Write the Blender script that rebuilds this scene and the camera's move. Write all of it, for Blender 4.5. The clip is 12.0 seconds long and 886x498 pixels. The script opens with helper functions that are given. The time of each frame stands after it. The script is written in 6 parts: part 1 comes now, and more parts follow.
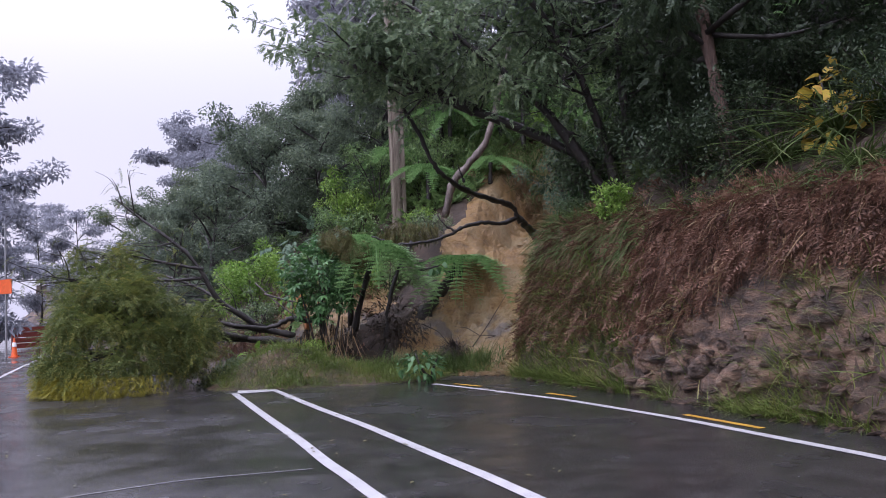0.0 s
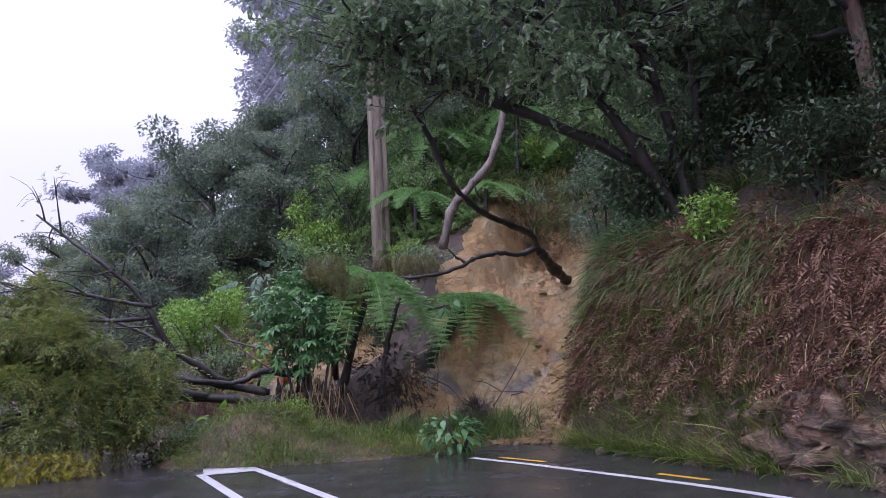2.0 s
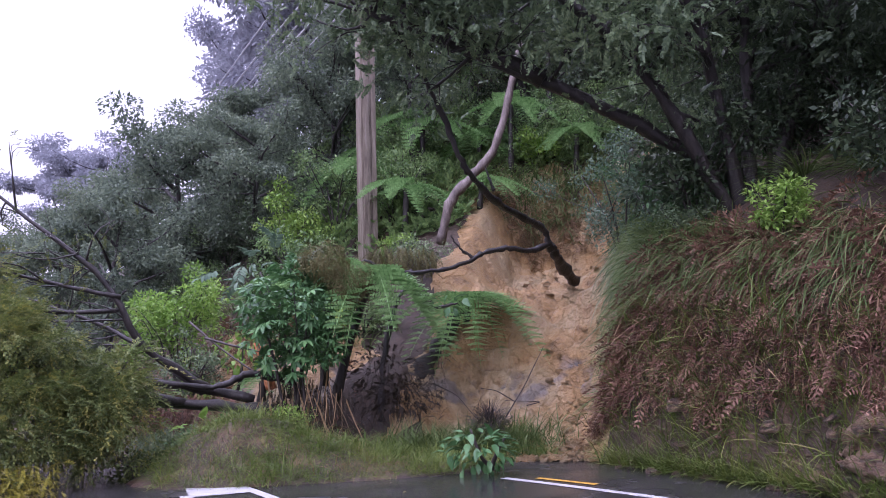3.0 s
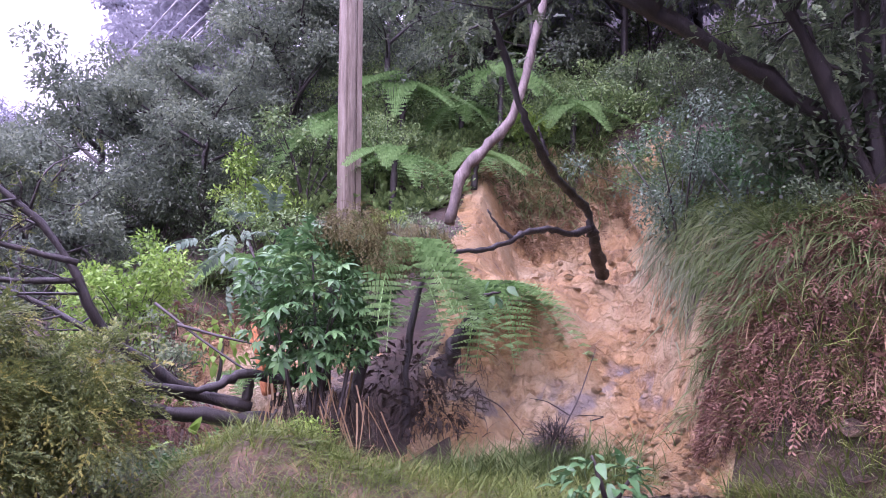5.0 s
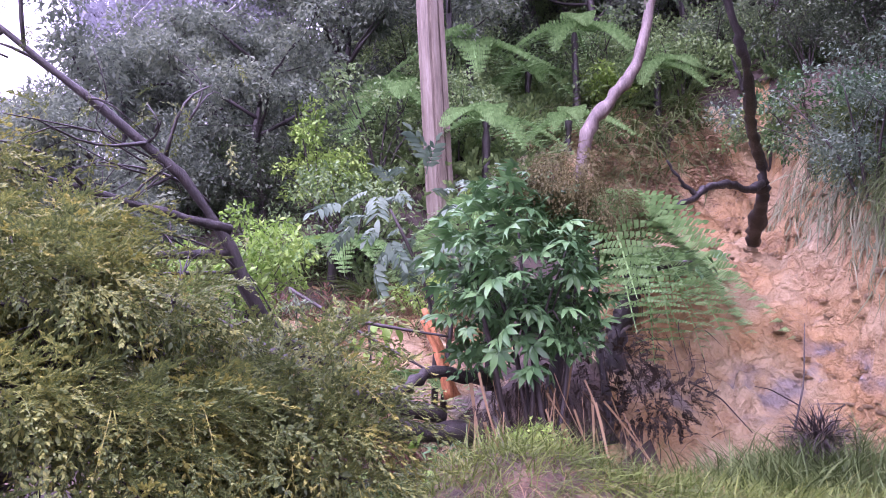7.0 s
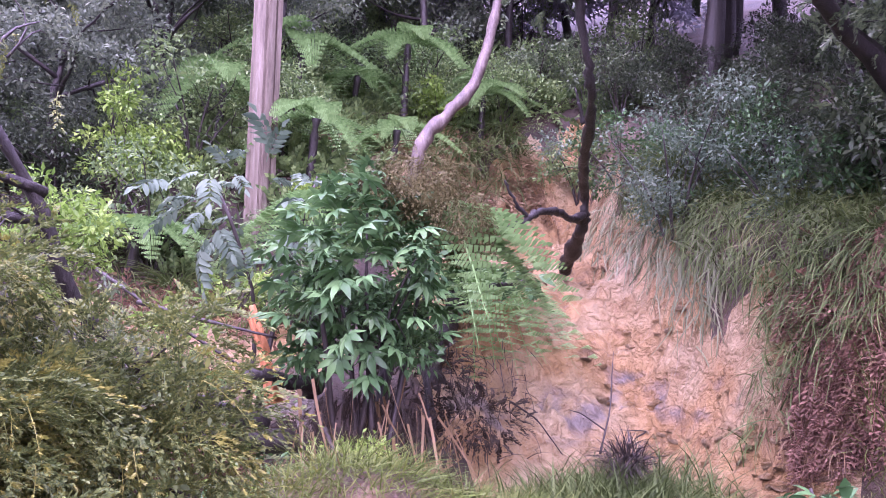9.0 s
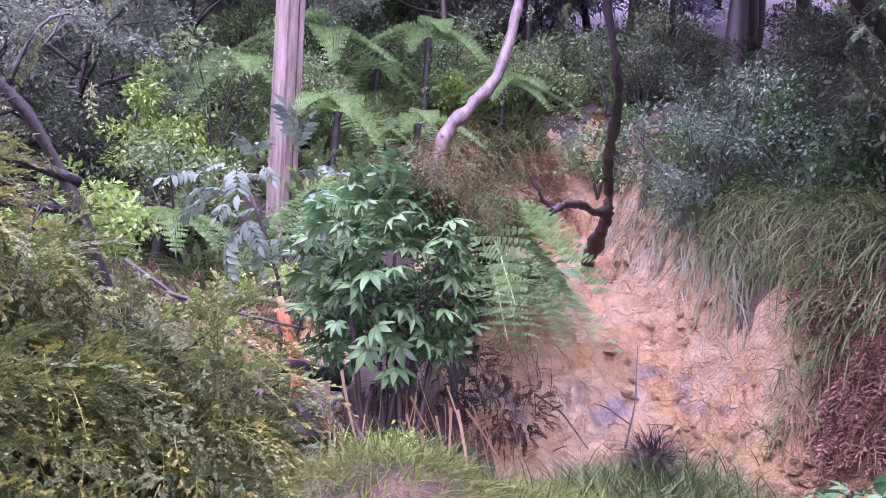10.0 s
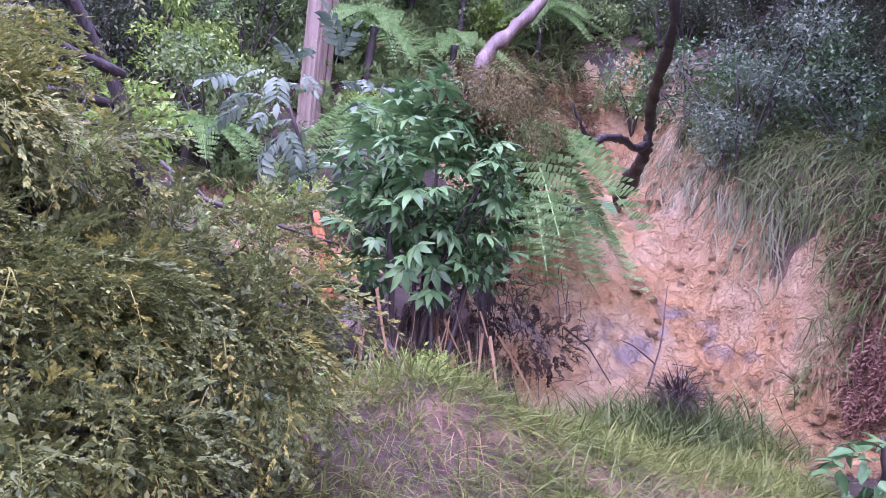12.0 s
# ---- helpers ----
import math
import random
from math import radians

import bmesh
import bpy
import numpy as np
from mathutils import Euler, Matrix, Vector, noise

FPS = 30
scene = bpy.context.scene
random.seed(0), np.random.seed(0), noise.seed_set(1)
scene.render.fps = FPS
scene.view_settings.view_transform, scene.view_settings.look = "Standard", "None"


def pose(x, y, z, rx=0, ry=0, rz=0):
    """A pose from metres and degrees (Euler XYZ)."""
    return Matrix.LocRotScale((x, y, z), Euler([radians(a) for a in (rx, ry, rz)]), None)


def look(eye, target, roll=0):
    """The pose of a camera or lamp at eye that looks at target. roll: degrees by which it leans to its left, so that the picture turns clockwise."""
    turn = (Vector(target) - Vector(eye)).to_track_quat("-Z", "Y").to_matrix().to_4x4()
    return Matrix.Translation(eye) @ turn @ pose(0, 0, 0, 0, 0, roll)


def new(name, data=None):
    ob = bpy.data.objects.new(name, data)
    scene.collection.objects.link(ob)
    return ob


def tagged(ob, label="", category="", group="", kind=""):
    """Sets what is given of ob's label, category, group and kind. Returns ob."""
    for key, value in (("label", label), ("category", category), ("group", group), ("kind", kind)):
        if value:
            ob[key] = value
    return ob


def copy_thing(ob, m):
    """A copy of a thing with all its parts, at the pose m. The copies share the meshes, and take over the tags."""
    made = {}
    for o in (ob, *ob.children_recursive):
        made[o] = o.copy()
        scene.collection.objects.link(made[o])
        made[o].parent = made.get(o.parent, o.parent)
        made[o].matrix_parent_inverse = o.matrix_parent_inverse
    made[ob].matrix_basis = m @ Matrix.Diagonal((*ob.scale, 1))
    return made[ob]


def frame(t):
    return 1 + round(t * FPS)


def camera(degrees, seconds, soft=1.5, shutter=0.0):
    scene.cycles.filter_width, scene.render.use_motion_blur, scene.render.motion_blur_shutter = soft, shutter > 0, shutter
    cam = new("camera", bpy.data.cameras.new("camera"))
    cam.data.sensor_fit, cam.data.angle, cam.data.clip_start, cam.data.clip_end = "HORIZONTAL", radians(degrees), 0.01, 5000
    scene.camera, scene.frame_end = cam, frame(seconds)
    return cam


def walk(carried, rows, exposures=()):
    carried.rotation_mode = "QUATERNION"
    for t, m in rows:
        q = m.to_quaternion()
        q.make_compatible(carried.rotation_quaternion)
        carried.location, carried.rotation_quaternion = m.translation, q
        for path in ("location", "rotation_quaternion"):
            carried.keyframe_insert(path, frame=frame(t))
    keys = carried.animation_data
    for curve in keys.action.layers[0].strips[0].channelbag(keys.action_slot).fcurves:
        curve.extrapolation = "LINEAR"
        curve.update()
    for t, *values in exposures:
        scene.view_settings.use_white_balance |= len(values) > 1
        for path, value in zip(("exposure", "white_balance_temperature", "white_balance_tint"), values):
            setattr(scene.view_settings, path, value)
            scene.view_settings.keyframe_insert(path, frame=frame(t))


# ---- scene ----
cam = camera(57.0, 12.0, soft=0.65)
METRES, EYE, TILT, LEAN, TURN = 15.0, 1.5, 0.0, 0.0, 0.0
ROWS = [
    (0.0, 0.0, 0.0, 0.0, 0.18, 4.01, 2.59),
    (0.5, -0.0267, 0.0605, 0.0007, -0.02, 4.36, 2.96),
    (1.0, -0.0557, 0.123, 0.001, -0.8, 6.31, 2.92),
    (1.5, -0.0874, 0.191, -0.0001, -1.96, 6.78, 2.65),
    (2.0, -0.1167, 0.2595, -0.0002, -5.19, 7.45, 2.65),
    (2.5, -0.1482, 0.3237, -0.002, -6.96, 7.76, 2.23),
    (4.5, -0.2588, 0.5421, -0.0024, -16.27, 8.1, 0.32),
    (5.0, -0.2926, 0.6064, -0.0026, -17.39, 8.1, 0.23),
    (5.5, -0.3271, 0.6684, -0.0023, -17.67, 8.14, 1.16),
    (6.0, -0.3657, 0.7266, -0.0022, -18.14, 8.24, 2.08),
    (6.5, -0.3971, 0.7768, -0.0032, -18.55, 8.2, 3.03),
    (8.5, -0.44, 0.8579, -0.004, -32.72, 7.73, -0.79),
    (9.0, -0.4374, 0.8547, -0.004, -35.85, 8.38, -0.86),
    (9.5, -0.4404, 0.8565, -0.005, -35.36, 8.4, -0.05),
    (10.0, -0.443, 0.861, -0.0061, -34.88, 8.05, -1.18),
    (10.5, -0.4435, 0.8647, -0.0069, -34.42, 7.57, -2.6),
    (11.0, -0.4439, 0.8652, -0.0075, -34.0, 6.46, -2.82),
    (11.5, -0.4455, 0.867, -0.0083, -34.05, 5.66, -4.09),
    (12.0, -0.4493, 0.8792, -0.0097, -34.34, 3.08, -5.14),
]
EXPOSURES = [(0.0, 0.24, 5850, 27), (2.5, 0.48, 5560, 36), (4.5, 1.42, 5690, 57), (6.5, 1.5, 5630, 66), (8.5, 1.8, 5650, 73), (12.0, 1.66, 5360, 72)]
walk(cam, [(t, pose(0, 0, EYE, TILT, LEAN, TURN) @ pose(METRES * x, METRES * y, METRES * z, 90 + pitch, roll, yaw)) for t, x, y, z, yaw, pitch, roll in ROWS], EXPOSURES)

# ---------------------------------------------------------------- world and light
world = bpy.data.worlds.new("overcast_sky")
scene.world = world
world.use_nodes = True
wn, wl = world.node_tree.nodes, world.node_tree.links
wn.clear()
sky = wn.new("ShaderNodeTexSky")
sky.sky_type, sky.sun_disc = "NISHITA", False
sky.sun_elevation, sky.sun_rotation = radians(52), radians(-60)
sky.air_density, sky.dust_density = 2.0, 6.0
skybg, cloudbg, skymix, skyout = wn.new("ShaderNodeBackground"), wn.new("ShaderNodeBackground"), wn.new("ShaderNodeMixShader"), wn.new("ShaderNodeOutputWorld")
skybg.inputs["Strength"].default_value = 0.12
cloudbg.inputs["Color"].default_value = (0.87, 0.88, 0.97, 1)
cloudbg.inputs["Strength"].default_value = 1.2
skymix.inputs[0].default_value = 0.85
# an overcast sky is about three times as bright overhead as at the horizon
skyco, skysep, skyrise = wn.new("ShaderNodeTexCoord"), wn.new("ShaderNodeSeparateXYZ"), wn.new("ShaderNodeMapRange")
skyrise.interpolation_type = "SMOOTHSTEP"
skyrise.inputs["From Min"].default_value, skyrise.inputs["From Max"].default_value = 0.2, 1.0
skyrise.inputs["To Min"].default_value, skyrise.inputs["To Max"].default_value = 0.84, 3.7
wl.new(skyco.outputs["Generated"], skysep.inputs[0])
wl.new(skysep.outputs["Z"], skyrise.inputs["Value"])
wl.new(skyrise.outputs[0], cloudbg.inputs["Strength"])
wl.new(sky.outputs[0], skybg.inputs["Color"])
wl.new(skybg.outputs[0], skymix.inputs[1])
wl.new(cloudbg.outputs[0], skymix.inputs[2])
wl.new(skymix.outputs[0], skyout.inputs["Surface"])
sun = new("sun", bpy.data.lights.new("sun", "SUN"))
sun.data.energy, sun.data.angle, sun.data.color = 1.4, radians(60), (1.0, 0.97, 0.93)
sun.matrix_world = look((-14, -2, 20), (0, 18, 0))

# ---------------------------------------------------------------- materials


def material(name):
    m = bpy.data.materials.new(name)
    m.use_nodes = True
    n, l = m.node_tree.nodes, m.node_tree.links
    n.clear()
    out, bsdf = n.new("ShaderNodeOutputMaterial"), n.new("ShaderNodeBsdfPrincipled")
    l.new(bsdf.outputs[0], out.inputs["Surface"])
    return m, n, l, bsdf, out


def ramp_node(n, stops):
    r = n.new("ShaderNodeValToRGB")
    while len(r.color_ramp.elements) < len(stops):
        r.color_ramp.elements.new(0.5)
    for e, (p, c) in zip(r.color_ramp.elements, stops):
        e.position, e.color = p, (*c, 1)
    return r


def noise_node(n, l, scale, detail=5, rough=0.6, stretch=None):
    co = n.new("ShaderNodeTexCoord")
    tex = n.new("ShaderNodeTexNoise")
    tex.inputs["Scale"].default_value, tex.inputs["Detail"].default_value, tex.inputs["Roughness"].default_value = scale, detail, rough
    if stretch:
        mp = n.new("ShaderNodeMapping")
        mp.inputs["Scale"].default_value = stretch
        l.new(co.outputs["Object"], mp.inputs["Vector"])
        l.new(mp.outputs[0], tex.inputs["Vector"])
    else:
        l.new(co.outputs["Object"], tex.inputs["Vector"])
    return tex


def bump_node(n, l, height, bsdf, strength, distance):
    b = n.new("ShaderNodeBump")
    b.inputs["Strength"].default_value, b.inputs["Distance"].default_value = strength, distance
    l.new(height, b.inputs["Height"])
    l.new(b.outputs[0], bsdf.inputs["Normal"])
    return b


def mix_node(n, l, kind, fac, a, b):
    m = n.new("ShaderNodeMix")
    m.data_type, m.blend_type = "RGBA", kind
    for sock, v in ((m.inputs[0], fac), (m.inputs[6], a), (m.inputs[7], b)):
        if isinstance(v, (int, float)):
            sock.default_value = v
        elif isinstance(v, tuple):
            sock.default_value = (*v, 1)
        else:
            l.new(v, sock)
    return m.outputs[2]


def earth(name, stops, scale=1.2, rough=0.7, bump=0.6, fine=14.0, stretch=None, dark=(0.35, 0.33, 0.33), distance=0.06):
    """Soil, clay, rock and bark: a broad colour field, a fine grain over it, and relief from both."""
    m, n, l, b, _ = material(name)
    broad, grain = noise_node(n, l, scale, 6, 0.62, stretch), noise_node(n, l, fine, 5, 0.7, stretch)
    r = ramp_node(n, stops)
    l.new(broad.outputs[0], r.inputs[0])
    g = ramp_node(n, [(0.3, dark), (0.62, (1, 1, 1))])
    l.new(grain.outputs[0], g.inputs[0])
    l.new(mix_node(n, l, "MULTIPLY", 0.8, r.outputs[0], g.outputs[0]), b.inputs["Base Color"])
    add = n.new("ShaderNodeMath")
    add.operation = "MULTIPLY_ADD"
    l.new(grain.outputs[0], add.inputs[0])
    add.inputs[1].default_value = 0.4
    l.new(broad.outputs[0], add.inputs[2])
    bump_node(n, l, add.outputs[0], b, bump, distance)
    rr = n.new("ShaderNodeMapRange")
    rr.inputs["To Min"].default_value, rr.inputs["To Max"].default_value = rough - 0.18, rough + 0.12
    l.new(grain.outputs[0], rr.inputs["Value"])
    l.new(rr.outputs[0], b.inputs["Roughness"])
    return m


def leafy(name, stops, rough=0.45, through_light=0.3, scale=0.7):
    """Foliage: colour varies from leaf to leaf and in broad patches, some light passes through."""
    m, n, l, b, out = material(name)
    geo, patch = n.new("ShaderNodeNewGeometry"), noise_node(n, l, scale, 3)
    add = n.new("ShaderNodeMath")
    add.operation = "MULTIPLY_ADD"
    l.new(patch.outputs[0], add.inputs[0])
    add.inputs[1].default_value = 0.9
    half = n.new("ShaderNodeMath")
    half.operation = "MULTIPLY_ADD"
    l.new(geo.outputs["Random Per Island"], half.inputs[0])
    half.inputs[1].default_value = 0.45
    info, third = n.new("ShaderNodeObjectInfo"), n.new("ShaderNodeMath")
    third.operation = "MULTIPLY_ADD"
    l.new(info.outputs["Random"], third.inputs[0])
    third.inputs[1].default_value, third.inputs[2].default_value = 0.16, -0.24
    l.new(third.outputs[0], half.inputs[2])
    l.new(half.outputs[0], add.inputs[2])
    r = ramp_node(n, stops)
    l.new(add.outputs[0], r.inputs[0])
    l.new(r.outputs[0], b.inputs["Base Color"])
    b.inputs["Roughness"].default_value = rough
    b.inputs["Specular IOR Level"].default_value = 0.3
    tr = n.new("ShaderNodeBsdfTranslucent")
    l.new(r.outputs[0], tr.inputs["Color"])
    mx = n.new("ShaderNodeMixShader")
    mx.inputs[0].default_value = through_light
    l.new(b.outputs[0], mx.inputs[1])
    l.new(tr.outputs[0], mx.inputs[2])
    l.new(mx.outputs[0], out.inputs["Surface"])
    return m


def plain(name, col, rough=0.5, var=0.25, scale=9.0, metal=0.0):
    m, n, l, b, _ = material(name)
    t = noise_node(n, l, scale, 5)
    r = ramp_node(n, [(0.3, tuple(c * (1 - var) for c in col)), (0.7, col)])
    l.new(t.outputs[0], r.inputs[0])
    l.new(r.outputs[0], b.inputs["Base Color"])
    b.inputs["Roughness"].default_value, b.inputs["Metallic"].default_value = rough, metal
    bump_node(n, l, t.outputs[0], b, 0.2, 0.01)
    return m


def wet_asphalt():
    m, n, l, b, _ = material("wet_asphalt")
    stone, pool, patch = noise_node(n, l, 160, 2), noise_node(n, l, 0.55, 4, 0.55), noise_node(n, l, 3.0, 5)
    r = ramp_node(n, [(0.25, (0.018, 0.018, 0.019)), (0.5, (0.035, 0.034, 0.033)), (0.8, (0.07, 0.068, 0.065))])
    l.new(patch.outputs[0], r.inputs[0])
    g = ramp_node(n, [(0.35, (0.5, 0.5, 0.5)), (0.65, (1.1, 1.1, 1.1))])
    l.new(stone.outputs[0], g.inputs[0])
    l.new(mix_node(n, l, "MULTIPLY", 0.8, r.outputs[0], g.outputs[0]), b.inputs["Base Color"])
    rr = ramp_node(n, [(0.38, (0.06, 0.06, 0.06)), (0.62, (0.3, 0.3, 0.3))])
    l.new(pool.outputs[0], rr.inputs[0])
    l.new(rr.outputs[0], b.inputs["Roughness"])
    b.inputs["IOR"].default_value = 1.36
    bm_ = n.new("ShaderNodeMath")
    bm_.operation = "MULTIPLY"
    l.new(stone.outputs[0], bm_.inputs[0])
    l.new(rr.outputs[0], bm_.inputs[1])
    ripple = noise_node(n, l, 16, 3)
    ad = n.new("ShaderNodeMath")
    ad.operation = "MULTIPLY_ADD"
    l.new(ripple.outputs[0], ad.inputs[0])
    ad.inputs[1].default_value = 0.36
    l.new(bm_.outputs[0], ad.inputs[2])
    bump_node(n, l, ad.outputs[0], b, 0.55, 0.014)
    return m


def road_paint(name, col):
    m, n, l, b, _ = material(name)
    t, w = noise_node(n, l, 60, 4), noise_node(n, l, 4, 4)
    r = ramp_node(n, [(0.32, (0.1, 0.1, 0.1)), (0.42, tuple(c * 0.75 for c in col)), (0.7, col)])
    ad = n.new("ShaderNodeMath")
    ad.operation = "MULTIPLY_ADD"
    l.new(w.outputs[0], ad.inputs[0])
    ad.inputs[1].default_value = 0.5
    hf = n.new("ShaderNodeMath")
    hf.operation = "MULTIPLY"
    l.new(t.outputs[0], hf.inputs[0])
    hf.inputs[1].default_value = 0.55
    l.new(hf.outputs[0], ad.inputs[2])
    l.new(ad.outputs[0], r.inputs[0])
    l.new(r.outputs[0], b.inputs["Base Color"])
    b.inputs["Roughness"].default_value = 0.25
    bump_node(n, l, t.outputs[0], b, 0.2, 0.004)
    return m


ASPHALT = wet_asphalt()
WHITE_PAINT, YELLOW_PAINT = road_paint("white_road_paint", (0.56, 0.56, 0.56)), road_paint("yellow_road_paint", (0.62, 0.36, 0.05))
SEAM = plain("worn_pale_seam", (0.2, 0.2, 0.2), 0.25, 0.7, 30)
SOIL = earth("dark_leaf_soil", [(0.3, (0.025, 0.018, 0.012)), (0.55, (0.06, 0.04, 0.026)), (0.75, (0.11, 0.07, 0.045))], 1.5, 0.8, 0.8)
VERGE = earth("gravelly_verge_soil", [(0.3, (0.035, 0.025, 0.018)), (0.52, (0.09, 0.06, 0.04)), (0.7, (0.2, 0.125, 0.075))], 2.5, 0.6, 1.0, 24, None, (0.3, 0.27, 0.25), 0.08)


def wet_clay():
    """Slipped clay: orange and pink patches, a blue-grey seam along one bed, cracks and clods in relief."""
    m, n, l, b, _ = material("wet_orange_clay")
    broad, mid, fine = noise_node(n, l, 0.8, 5, 0.6), noise_node(n, l, 3.2, 6, 0.65), noise_node(n, l, 17, 5, 0.7)
    r = ramp_node(n, [(0.28, (0.2, 0.128, 0.06)), (0.43, (0.34, 0.215, 0.088)), (0.56, (0.34, 0.25, 0.13)), (0.7, (0.38, 0.31, 0.185))])
    l.new(broad.outputs[0], r.inputs[0])
    g = ramp_node(n, [(0.3, (0.55, 0.48, 0.42)), (0.44, (0.95, 0.93, 0.9)), (0.68, (1.1, 1.08, 1.05))])
    l.new(mid.outputs[0], g.inputs[0])
    f = ramp_node(n, [(0.3, (0.72, 0.68, 0.65)), (0.48, (1, 1, 1))])
    l.new(fine.outputs[0], f.inputs[0])
    c1 = mix_node(n, l, "MULTIPLY", 0.9, r.outputs[0], g.outputs[0])
    c1 = mix_node(n, l, "MULTIPLY", 0.7, c1, f.outputs[0])
    co, sep = n.new("ShaderNodeTexCoord"), n.new("ShaderNodeSeparateXYZ")
    l.new(co.outputs["Object"], sep.inputs[0])
    wav = n.new("ShaderNodeMath")
    wav.operation = "MULTIPLY_ADD"
    l.new(broad.outputs[0], wav.inputs[0])
    wav.inputs[1].default_value = 1.2
    l.new(sep.outputs["Z"], wav.inputs[2])
    band = ramp_node(n, [(0.0, (0, 0, 0)), (0.36, (0, 0, 0)), (0.44, (1, 1, 1)), (0.52, (0.9, 0.9, 0.9)), (0.6, (0, 0, 0))])
    sc = n.new("ShaderNodeMath")
    sc.operation = "MULTIPLY"
    l.new(wav.outputs[0], sc.inputs[0])
    sc.inputs[1].default_value = 0.3
    l.new(sc.outputs[0], band.inputs[0])
    big = noise_node(n, l, 1.7, 4, 0.5)
    patch = ramp_node(n, [(0.5, (0, 0, 0)), (0.6, (0.85, 0.85, 0.85))])
    l.new(big.outputs[0], patch.inputs[0])
    fac = mix_node(n, l, "MULTIPLY", 1.0, band.outputs[0], patch.outputs[0])
    l.new(mix_node(n, l, "MIX", fac, c1, (0.15, 0.14, 0.135)), b.inputs["Base Color"])
    vor = n.new("ShaderNodeTexVoronoi")
    vor.feature = "DISTANCE_TO_EDGE"
    vor.inputs["Scale"].default_value = 3.5
    vor.inputs["Randomness"].default_value = 1.0
    wob = n.new("ShaderNodeVectorMath")
    wob.operation = "MULTIPLY_ADD"
    l.new(mid.outputs["Color"], wob.inputs[0])
    wob.inputs[1].default_value = (0.5, 0.5, 0.5)
    l.new(co.outputs["Object"], wob.inputs[2])
    l.new(wob.outputs[0], vor.inputs["Vector"])
    crack = n.new("ShaderNodeMapRange")
    crack.inputs["From Max"].default_value = 0.12
    l.new(vor.outputs["Distance"], crack.inputs["Value"])
    h1 = n.new("ShaderNodeMath")
    h1.operation = "MULTIPLY_ADD"
    l.new(mid.outputs[0], h1.inputs[0])
    h1.inputs[1].default_value = 2.2
    h2 = n.new("ShaderNodeMath")
    h2.operation = "MULTIPLY_ADD"
    l.new(fine.outputs[0], h2.inputs[0])
    h2.inputs[1].default_value = 0.5
    h3 = n.new("ShaderNodeMath")
    h3.operation = "MULTIPLY"
    l.new(crack.outputs[0], h3.inputs[0])
    h3.inputs[1].default_value = 0.35
    l.new(h3.outputs[0], h2.inputs[2])
    l.new(h2.outputs[0], h1.inputs[2])
    bump_node(n, l, h1.outputs[0], b, 1.0, 0.08)
    rr = n.new("ShaderNodeMapRange")
    rr.inputs["To Min"].default_value, rr.inputs["To Max"].default_value = 0.25, 0.75
    l.new(mid.outputs[0], rr.inputs["Value"])
    l.new(rr.outputs[0], b.inputs["Roughness"])
    return m


CLAY = wet_clay()
ROCK = earth("weathered_sandstone", [(0.3, (0.05, 0.042, 0.036)), (0.46, (0.13, 0.09, 0.065)), (0.58, (0.27, 0.17, 0.11)), (0.75, (0.4, 0.3, 0.21))], 1.9, 0.55, 1.0, 16, (1, 1, 2.5), (0.25, 0.24, 0.24), 0.15)
BARK = earth("wet_dark_bark", [(0.3, (0.011, 0.009, 0.008)), (0.6, (0.03, 0.024, 0.02)), (0.8, (0.065, 0.053, 0.045))], 3.0, 0.55, 0.9, 22, (3, 3, 0.7), (0.3, 0.3, 0.3), 0.03)
PALE_BARK = earth("pale_brown_bark", [(0.3, (0.06, 0.046, 0.037)), (0.52, (0.13, 0.102, 0.085)), (0.75, (0.27, 0.23, 0.2))], 2.5, 0.6, 0.7, 20, (2, 2, 0.6), (0.45, 0.4, 0.4), 0.03)
RED_BARK = earth("stringy_reddish_bark", [(0.3, (0.06, 0.04, 0.032)), (0.55, (0.15, 0.095, 0.07)), (0.8, (0.26, 0.18, 0.14))], 3, 0.7, 1.0, 20, (4, 4, 0.5), (0.35, 0.3, 0.3), 0.04)
POLE_WOOD = earth("weathered_pole_timber", [(0.3, (0.085, 0.066, 0.046)), (0.5, (0.17, 0.142, 0.105)), (0.75, (0.28, 0.25, 0.2))], 2.0, 0.7, 0.6, 14, (5, 5, 0.5), (0.6, 0.56, 0.53), 0.02)
SPLINTER = earth("fresh_orange_splintered_wood", [(0.3, (0.45, 0.16, 0.06)), (0.6, (0.7, 0.3, 0.12)), (0.8, (0.8, 0.45, 0.25))], 4, 0.6, 0.8, 25, (6, 6, 0.5), (0.5, 0.4, 0.35), 0.02)
KANUKA = leafy("fine_grey_green_foliage", [(0.15, (0.052, 0.085, 0.047)), (0.45, (0.124, 0.182, 0.094)), (0.8, (0.234, 0.305, 0.156))])
FALLEN = leafy("feathery_olive_foliage", [(0.12, (0.036, 0.058, 0.019)), (0.4, (0.092, 0.132, 0.041)), (0.65, (0.178, 0.213, 0.055)), (0.9, (0.32, 0.325, 0.076))], 0.5, 0.3, 1.6)
YELLOW_HEM = leafy("yellow_green_foliage", [(0.15, (0.18, 0.17, 0.02)), (0.5, (0.34, 0.31, 0.04)), (0.85, (0.48, 0.44, 0.08))], 0.4, 0.35)
TIP_LEAF = leafy("yellow_green_shoot_tips", [(0.15, (0.14, 0.155, 0.03)), (0.5, (0.25, 0.25, 0.055)), (0.85, (0.38, 0.36, 0.09))], 0.4, 0.35)
